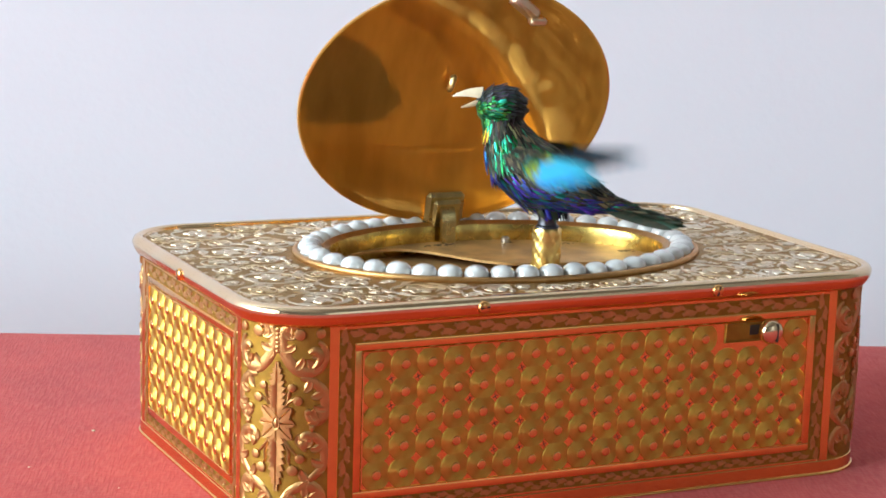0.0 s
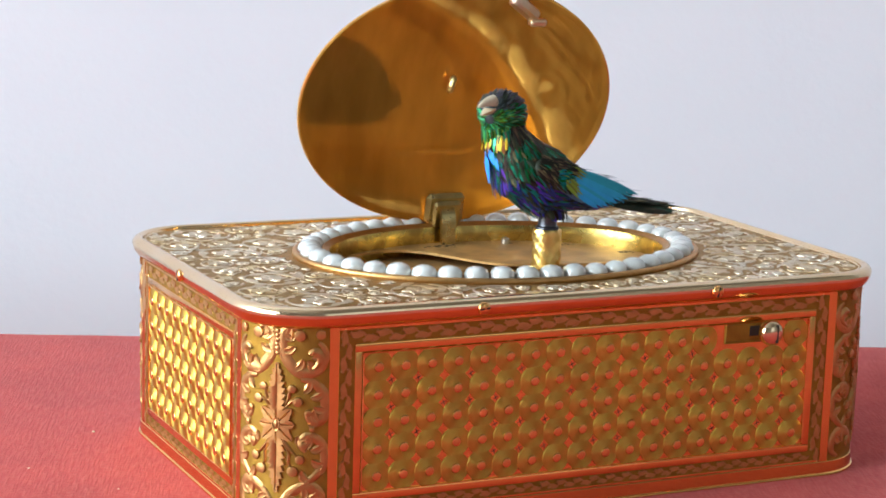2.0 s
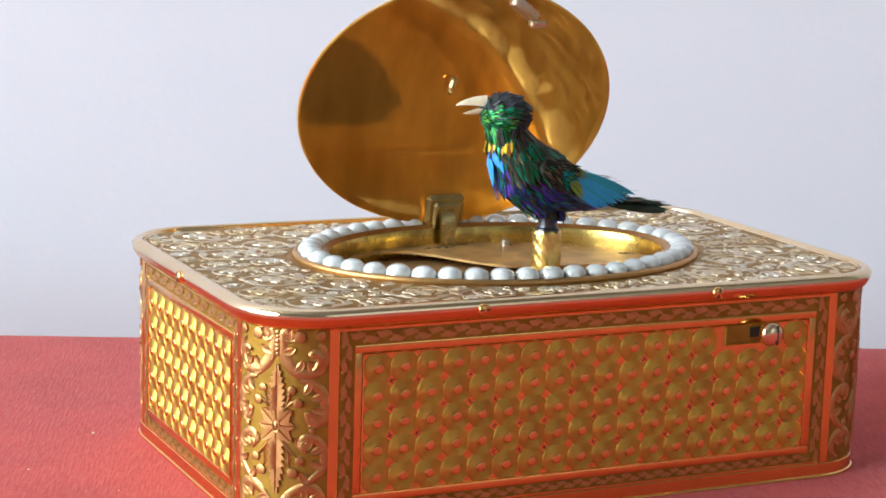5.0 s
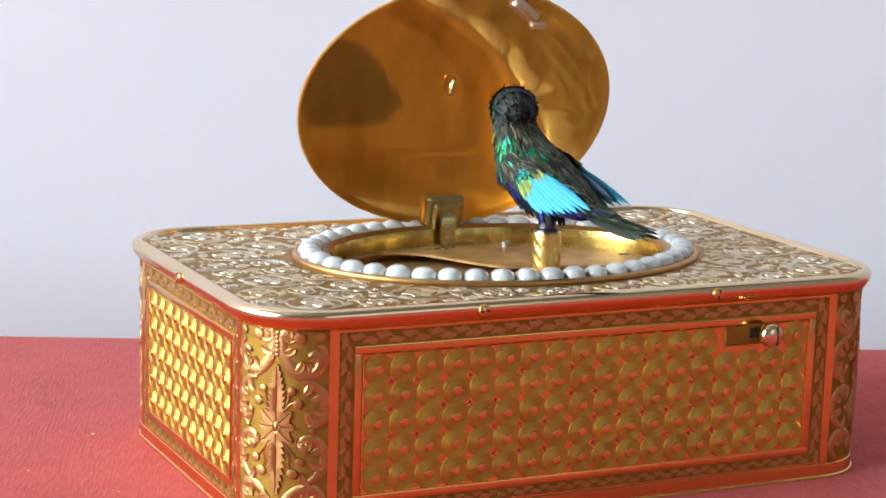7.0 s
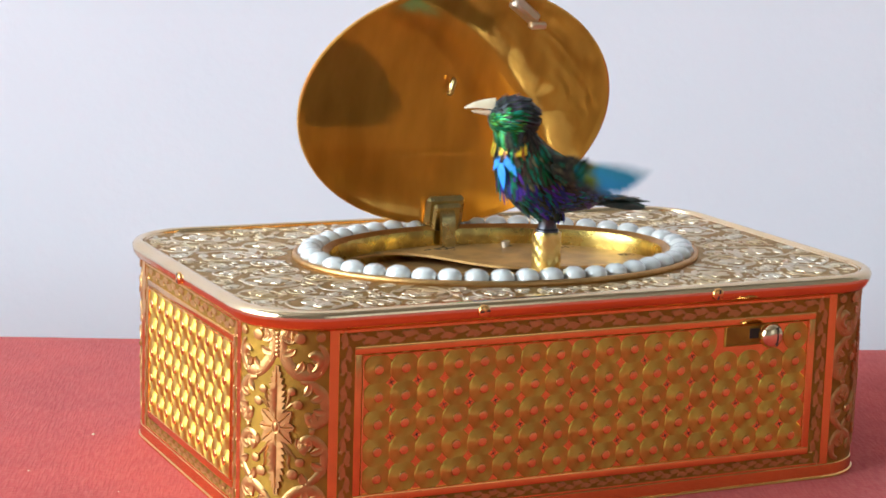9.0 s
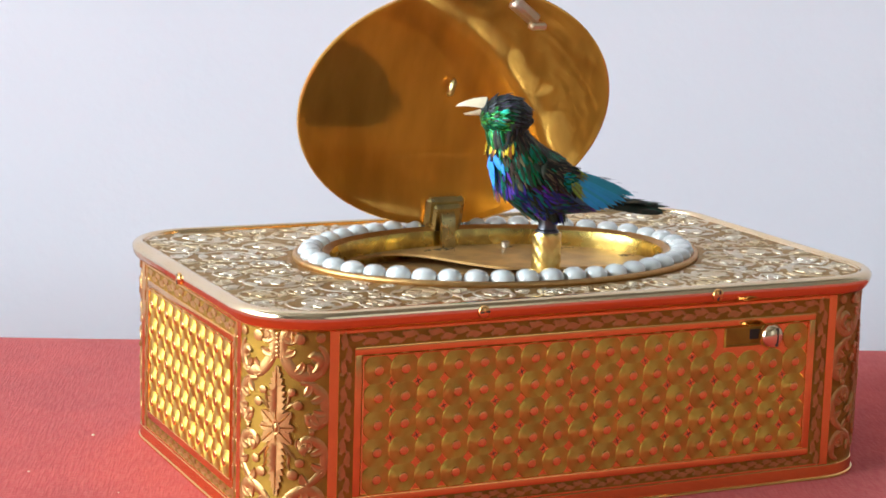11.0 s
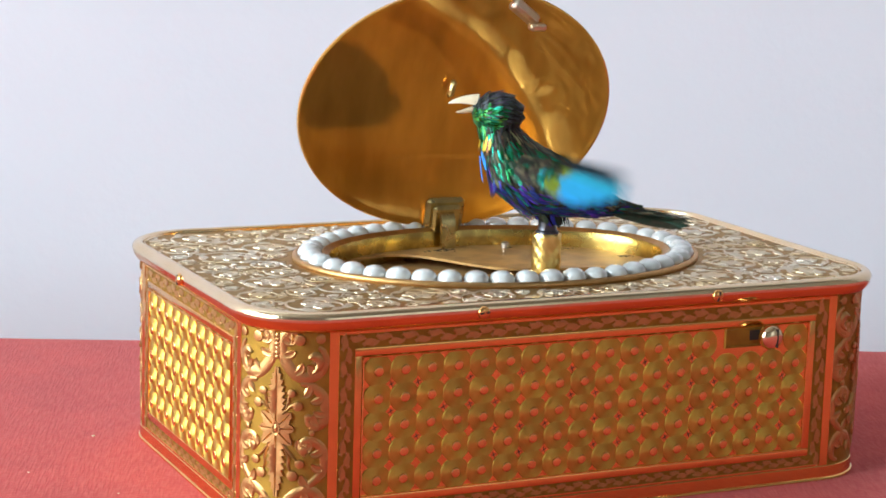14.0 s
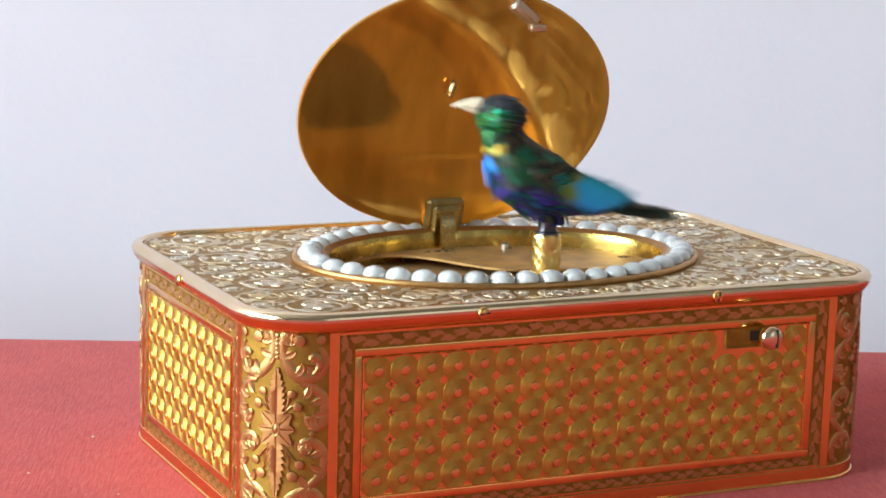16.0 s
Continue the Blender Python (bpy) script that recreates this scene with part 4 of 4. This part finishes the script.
def make_head():
    st = [(-3.9, 1.1, 0.9, 0.9), (-3.1, 1.2, 2.5, 2.4), (-1.6, 1.5, 3.5, 3.3), (0.0, 1.6, 3.75, 3.5), (1.5, 1.5, 3.35, 3.1), (2.7, 1.2, 2.4, 2.3), (3.4, 1.0, 1.5, 1.5), (3.8, 0.9, 0.8, 0.8)]
    s, rings = loft_body(st)
    head = part("head", s, F_CROWN, bird, "dark crown with emerald cheeks", 80, HEAD_AT)

    def zone(p, out, rnd):
        k = patch(p, 9.0, 1.6) + rnd.uniform(-0.2, 0.2)
        if out.z > 0.4:
            return rnd.choice((9, 6, 0))
        if p.x > 2.2:
            return rnd.choice((1, 1, 2, 2)) if out.z < 0.15 else 6
        if p.x < -0.6:
            return rnd.choice((6, 6, 7)) if k > 0.35 else rnd.choice((0, 6, 6))
        if out.z < -0.1:
            return rnd.choice((1, 2, 1, 2))
        return 1 if k > 0.0 else rnd.choice((0, 6))
    s = Shape()
    cover(s, rings, zone, 46, 1.5, 0.28, 5, rows=6, lift=0.05)
    # nape and throat feathers that bridge to the neck
    rnd = random.Random(3)
    for k in range(300):
        a = 2 * math.pi * k / 300
        c, d = math.cos(a), math.sin(a)
        p = Vector((0.1 + 2.9 * c, 3.0 * d, -0.2 + rnd.uniform(-1.0, 0.9)))
        feather(s, p, Vector((-0.25 - 0.1 * c, 0, -1)), Vector((c, d, 0.1)), rnd.uniform(1.8, 3.0), 0.42, rnd.choice((1, 2, 2, 1) if c > 0.55 else (1, 0, 7, 6) if c > 0 else (0, 6, 0, 0, 7)), lift=0.12)
    for k in range(420):     # back of the head, hanging over the nape
        a, b = rnd.uniform(1.75, 4.53), rnd.uniform(-0.5, 1.35)
        d = Vector((math.cos(a) * math.cos(b), math.sin(a) * math.cos(b), math.sin(b)))
        p = Vector((-0.3, 0, 1.5)) + Vector((d.x * 3.1, d.y * 3.4, d.z * 3.2))
        feather(s, p, Vector((-0.35 * d.z, d.y * 0.2, -1)), d, rnd.uniform(1.6, 2.6), 0.42, rnd.choice((0, 6, 6, 6, 7) if patch(p, 2.0, 1.6) > -0.2 else (0, 6, 8)), lift=0.03)
    part("head_plumage", s, PLUMES, head, "emerald and dusky head feathers", 60, kind="stuff")

    def beak(sign):
        s = Shape()
        rr = []
        for f in (0.0, 0.2, 0.45, 0.7, 0.9, 1.0):
            x = 4.6 * f if sign > 0 else 3.6 * f
            w = 1.15 * (1 - f) ** 0.75 + 0.05
            h = (1.75 if sign > 0 else 1.0) * (1 - f) ** 0.62 + 0.05
            drop = (-0.75 * f * f) if sign > 0 else (0.05 * f * f)
            arc = [(x, w * math.cos(math.pi * i / 8), drop + sign * h * math.sin(math.pi * i / 8)) for i in range(9)]
            rr.append(arc)
        s.loft(rr, True, True, True)
        return s
    part("upper_beak", beak(1), HORN, head, "pale ivory upper beak", 60, mm(3.2, 0, 2.95, 0, -10))
    low = part("lower_beak", beak(-1), HORN, head, "pale ivory lower beak", 60, mm(3.2, 0, 2.85, 0, -4))
    for y in (-1, 1):
        s = Shape()
        s.turn([(0.02, -0.3), (0.42, -0.2), (0.42, 0.1), (0.25, 0.3), (0.03, 0.36)], 12)
        s.moved(Matrix.Translation((2.2, y * 2.3, 2.9)) @ Euler((radians(-y * 80), 0, 0)).to_matrix().to_4x4())
        part("eye", s, DARK, head, "black bead eye", 60)
    return head, low


head, lower_beak = make_head()


def make_wing(side):
    """A wing that lies back along -x from its shoulder joint; the joint is its origin."""
    s = Shape()
    rnd = random.Random(8)
    root = Shape()
    root.loft([[(x, side * (0.15 + t * math.cos(a)), h * math.sin(a)) for a in [2 * math.pi * i / 10 for i in range(10)]]
               for x, t, h in ((1.2, 0.3, 0.5), (0.3, 0.7, 1.7), (-2.0, 0.8, 2.1), (-4.5, 0.5, 1.9), (-6.0, 0.2, 1.4))], True, True, True)
    w = part("wing", root, F_BLACK, bird, "folded wing with turquoise flight feathers", 70)
    for k in range(9):     # flight feathers, longest at the top edge
        s = Shape()
        z = 1.5 - 0.42 * k
        ln = 12.6 - 0.75 * k + (0.4 if k % 2 else 0)
        feather(s, Vector((-5.8 + 0.15 * k, side * (0.5 + 0.09 * k), z)), Vector((-1, side * 0.03, -0.04 - 0.03 * k)), Vector((0, side, 0.15)), ln, 1.35, 0, 0.03, 0.0, POINTED if k % 2 else ROUND)
        part("flight_feather", s, F_CYAN, w, "turquoise flight feather", 60)
    for k in range(9):     # yellow-green coverts
        s = Shape()
        z = 1.9 - 0.46 * k
        feather(s, Vector((-3.8 + rnd.uniform(-.5, .5), side * (0.85 + 0.09 * k), z)), Vector((-1, side * 0.02, -0.16 - 0.05 * k)), Vector((0, side, 0.15)), rnd.uniform(3.0, 4.4), 0.75, 0, 0.04, 0.0, POINTED)
        part("covert_feather", s, F_OLIVE, w, "yellow-green covert feather", 60)
    s = Shape()
    for k in range(330):
        x, z = rnd.uniform(-4.6, 1.3), rnd.uniform(-2.0, 2.0)
        tuft = math.hypot(x + 3.2, z + 0.5) < 1.15
        kind = rnd.choice((3, 3, 1)) if tuft else rnd.choice((1, 7, 7)) if patch((x, z, 0), 5.0, 1.5) > 0.25 else rnd.choice((0, 8, 7, 8))
        feather(s, Vector((x, side * (0.95 + 0.15 * math.cos(z)), z)), Vector((-1, 0, rnd.uniform(-0.8, 0.25))), Vector((0.1, side, 0.2 * z)), rnd.uniform(1.4, 2.6), 0.30, kind, 0.14, 0.08)
    for k in range(26):     # a bright tuft that stands out from the ruffle
        feather(s, Vector((rnd.uniform(-4.4, -2.4), side * 1.25, rnd.uniform(-1.7, 0.3))), Vector((-1, side * 0.1, rnd.uniform(-0.5, 0.5))), Vector((0.1, side, 0.1)), rnd.uniform(0.9, 1.6), 0.30, rnd.choice((3, 3, 1)), 0.2, 0.15)
    part("shoulder_plumage", s, PLUMES, w, "dark green shoulder feathers", 60, kind="stuff")
    s = Shape()
    for k in range(22):     # loose barbs along the trailing edge
        f = rnd.random()
        feather(s, Vector((-6.0 - 9.0 * f, side * 0.55, 1.6 - 0.6 * f)), Vector((-1, side * rnd.uniform(-0.1, 0.15), rnd.uniform(-0.15, 0.35))), Vector((0, side, 0.3)), rnd.uniform(2.0, 5.5), 0.07, 0, 0.1, 0.0)
    part("loose_barb", s, F_GREY, w, "thin loose barbs along the wing", 60, kind="stuff")
    s = Shape()
    for k in range(8):     # grey undersides
        z = 1.4 - 0.42 * k
        feather(s, Vector((-2.6, side * (-0.15 + 0.09 * k), z)), Vector((-1, side * 0.03, -0.04 - 0.03 * k)), Vector((0, -side, 0.15)), 12.4 - 0.8 * k, 1.5, 0, 0.02, 0.0)
    part("underwing", s, F_GREY, w, "grey underside of the wing", 60)
    return w


left_wing, right_wing = make_wing(1), make_wing(-1)

# ---- movement ----
FACE = 90 + 25.3   # heading of a bird seen in exact profile, facing to the camera's left


def body_pose(a):
    """a: degrees by which the bird turns towards the viewer from profile."""
    return mm(PX, PY, BIRD_Z, 0, 0, FACE + 39.4 + a)


def head_pose(a):
    return HEAD_AT @ pose(0, 0, 0, 0, 0, a)


def beak_pose(a):
    return mm(3.2, 0, 2.85, 0, -4 + 1.35 * a)


def wing_pose(side, f):
    """f: 0 folded along the flank, 1 raised and spread."""
    fold = Euler((radians(side * 18 * (1 - f)), radians(-20 + 17 * f), radians(side * (3 - 30 * f)))).to_matrix().to_4x4()
    tip = Euler((radians(side * 46 * f), 0, 0)).to_matrix().to_4x4()
    return mm(3.8, side * 4.75, 9.3 + 0.7 * f) @ fold @ tip


# seconds, turn of the body, turn of the head (both from profile towards the viewer), gape of the beak, lift of the wings
def motions():
    turns = [(0.0, -23), (0.1, -30), (0.2, -36), (0.3, -40), (0.4, -45), (0.6, -47), (1.1, -48), (1.3, -47), (1.4, -45), (1.5, -40), (1.6, -25), (1.7, -17), (1.8, 0), (1.9, 15),
             (2.0, 23), (2.1, 27), (2.7, 25), (2.8, 33), (2.9, 43), (3.0, 47), (3.1, 50), (3.2, 56), (3.3, 60), (3.4, 80), (3.9, 80), (4.0, 78), (4.1, 70), (4.2, 61), (4.35, 40), (4.5, 30), (5.5, 29), (5.7, 18),
             (5.9, 0), (6.1, -24), (6.3, -40), (6.4, -45), (7.1, -48), (7.4, -47), (7.5, -43), (7.6, -31), (7.7, -20), (7.8, -5), (7.9, 8), (8.0, 16), (8.1, 25), (8.7, 25), (8.8, 28), (8.9, 33), (9.0, 44), (9.1, 49),
             (9.2, 54), (9.35, 62), (9.5, 80), (10.1, 80), (10.25, 66), (10.45, 40), (10.6, 31), (11.3, 31), (11.6, 30), (11.7, 25), (11.8, 15), (11.9, 8), (12.0, -8), (12.1, -19), (12.2, -28), (12.3, -34), (12.4, -40),
             (12.5, -42), (12.6, -45), (12.8, -47), (13.5, -47), (13.6, -46), (13.7, -44), (13.8, -32), (13.9, -23), (14.0, -6), (14.1, 6), (14.2, 14), (14.3, 25), (14.5, 27), (15.0, 27), (15.1, 29), (15.2, 34),
             (15.3, 44), (15.4, 54), (15.5, 57), (15.6, 61), (15.7, 75), (15.8, 80), (15.9, 72), (16.0, 18)]
    heads = [(0.0, 0), (0.1, -10), (0.2, -34), (0.3, -43), (0.4, -60), (0.5, -75), (0.6, -80), (1.3, -80), (1.4, -75), (1.5, -50), (1.6, -10), (1.7, 0), (1.8, 12), (1.9, 50), (2.0, 60), (2.1, 65), (2.2, 60), (2.3, 35), (2.4, 8),
             (2.5, 0), (2.6, -10), (2.7, -12), (2.8, -5), (2.9, 5), (3.0, 15), (3.1, 20), (3.2, 35), (3.3, 38), (3.4, 80), (3.9, 80), (4.0, 75), (4.1, 45), (4.2, 25), (4.5, 0), (5.0, 10), (5.3, 50), (5.6, 62), (5.9, 35), (6.1, 0),
             (6.3, -43), (6.4, -60), (6.5, -75), (6.7, -80), (7.4, -80), (7.5, -62), (7.6, -25), (7.7, 0), (7.8, 4), (7.9, 34), (8.0, 56), (8.1, 62), (8.2, 65), (8.3, 58), (8.4, 25), (8.5, 8), (8.6, -8), (8.7, -12),
             (8.8, -10), (8.9, -5), (9.0, 8), (9.1, 20), (9.2, 32), (9.35, 48), (9.5, 80), (10.1, 78), (10.25, 45), (10.5, 15), (10.9, -5), (11.2, 8), (11.3, 20), (11.4, 40), (11.5, 52), (11.6, 65), (11.7, 60), (11.8, 45), (11.9, 35),
             (12.0, 20), (12.1, 0), (12.2, -15), (12.3, -30), (12.4, -43), (12.5, -55), (12.6, -75), (12.8, -80), (13.6, -80), (13.7, -70), (13.8, -35), (13.9, -12), (14.0, 0), (14.1, 20), (14.2, 48), (14.3, 62), (14.5, 62),
             (14.7, 15), (14.8, 0), (14.9, -10), (15.0, -12), (15.1, -8), (15.2, 0), (15.3, 12), (15.4, 28), (15.5, 34), (15.6, 50), (15.7, 65), (15.8, 80), (15.9, 66), (16.0, 0)]
    gapes = [(0.0, 22), (0.1, 20), (0.2, 14), (0.3, 16), (0.5, 8), (1.4, 8), (1.5, 15), (1.6, 12), (1.7, 20), (1.8, 0), (1.9, 14), (2.0, 16), (2.7, 15), (2.8, 17), (2.9, 0), (3.0, 16), (3.2, 18), (3.3, 8), (3.4, 0), (4.1, 0),
             (4.2, 18), (4.4, 16), (4.5, 0), (4.7, 16), (5.6, 15), (5.8, 0), (6.0, 0), (6.3, 14), (6.5, 8), (7.5, 8), (7.6, 16), (7.7, 12), (7.8, 0), (7.9, 16), (8.0, 8), (8.1, 16), (8.5, 17), (8.8, 15), (8.9, 0), (9.0, 5), (9.1, 17),
             (9.2, 14), (9.5, 0), (10.1, 0), (10.3, 17), (11.1, 14), (11.3, 0), (11.4, 12), (11.6, 12), (11.7, 6), (11.8, 15), (12.0, 14), (12.1, 0), (12.3, 0), (12.5, 14), (13.6, 8), (13.8, 13), (13.9, 17), (14.0, 18), (14.1, 0),
             (14.2, 16), (14.7, 18), (15.1, 16), (15.2, 0), (15.3, 0), (15.4, 20), (15.6, 16), (15.7, 0), (16.0, 0)]
    lifts = [(0.0, 0.85), (0.1, 0.08), (0.2, 0), (0.6, 0), (0.7, 1), (0.8, 0.75), (0.9, 0.4), (1.0, 0), (1.5, 0), (1.6, 0.12), (1.7, 0.9), (1.8, 0.6), (1.9, 0.9), (2.0, 0), (2.7, 0), (2.8, 0.25), (2.9, 0.6), (3.0, 0.2), (3.1, 0.6), (3.2, 0.25),
             (3.3, 0.8), (3.4, 0), (4.0, 0), (4.1, 0.2), (4.2, 0.3), (4.3, 0.8), (4.4, 0.2), (4.5, 0), (5.6, 0), (5.7, 0.7), (5.8, 0.5), (5.9, 0.9), (6.0, 0.8), (6.1, 0.2), (6.2, 0), (6.6, 0), (6.7, 0.6), (6.8, 0.8), (6.9, 0.1), (7.0, 0),
             (7.5, 0), (7.6, 0.7), (7.7, 0.3), (7.8, 0.6), (7.9, 0.15), (8.0, 0), (8.7, 0), (8.8, 0.6), (8.9, 0.3), (9.0, 0.5), (9.1, 0.3), (9.2, 0.4), (9.35, 0.7), (9.5, 0), (10.2, 0), (10.3, 0.6), (10.4, 0.2), (10.5, 0), (11.6, 0),
             (11.7, 0.7), (11.8, 0.5), (11.9, 0.9), (12.0, 0.85), (12.1, 0.35), (12.2, 0.05), (12.3, 0), (12.7, 0), (12.8, 0.1), (12.9, 0.55), (13.0, 0.45), (13.1, 0.9), (13.2, 0), (13.7, 0), (13.8, 0.8), (13.9, 0.15), (14.0, 0.4),
             (14.1, 0.1), (14.2, 0), (15.0, 0), (15.1, 0.6), (15.2, 1), (15.3, 0.5), (15.4, 0.6), (15.5, 0.12), (15.6, 0.12), (15.7, 0.7), (15.8, 0), (15.9, 0.1), (16.0, 0.05)]

    def between(rows, t):
        for (a, u), (b, v) in zip(rows, rows[1:]):
            if t <= b:
                return u + (v - u) * max(0.0, (t - a)) / (b - a)
        return rows[-1][1]
    times = sorted({t for t, _ in turns} | {t for t, _ in heads})
    walk(bird, [(t, body_pose(a)) for t, a in turns])
    walk(head, [(t, head_pose(max(-75, min(75, between(heads, t) - between(turns, t))))) for t in times])
    walk(lower_beak, [(t, beak_pose(a)) for t, a in gapes])
    # while the wings flutter, each beat sweeps through the lift named
    beats = []
    for k, (t, f) in enumerate(lifts):
        if 0 < f < 1 and 0 < t < 16:
            way = 0.42 if k % 2 else -0.42
            beats += [(t - 1 / 30, min(1.1, max(0.0, f - way))), (t + 1 / 30, min(1.1, max(0.0, f + way)))]
        else:
            beats.append((t, f))
    walk(left_wing, [(t, wing_pose(1, f)) for t, f in beats])
    walk(right_wing, [(t, wing_pose(-1, f)) for t, f in beats])


motions()
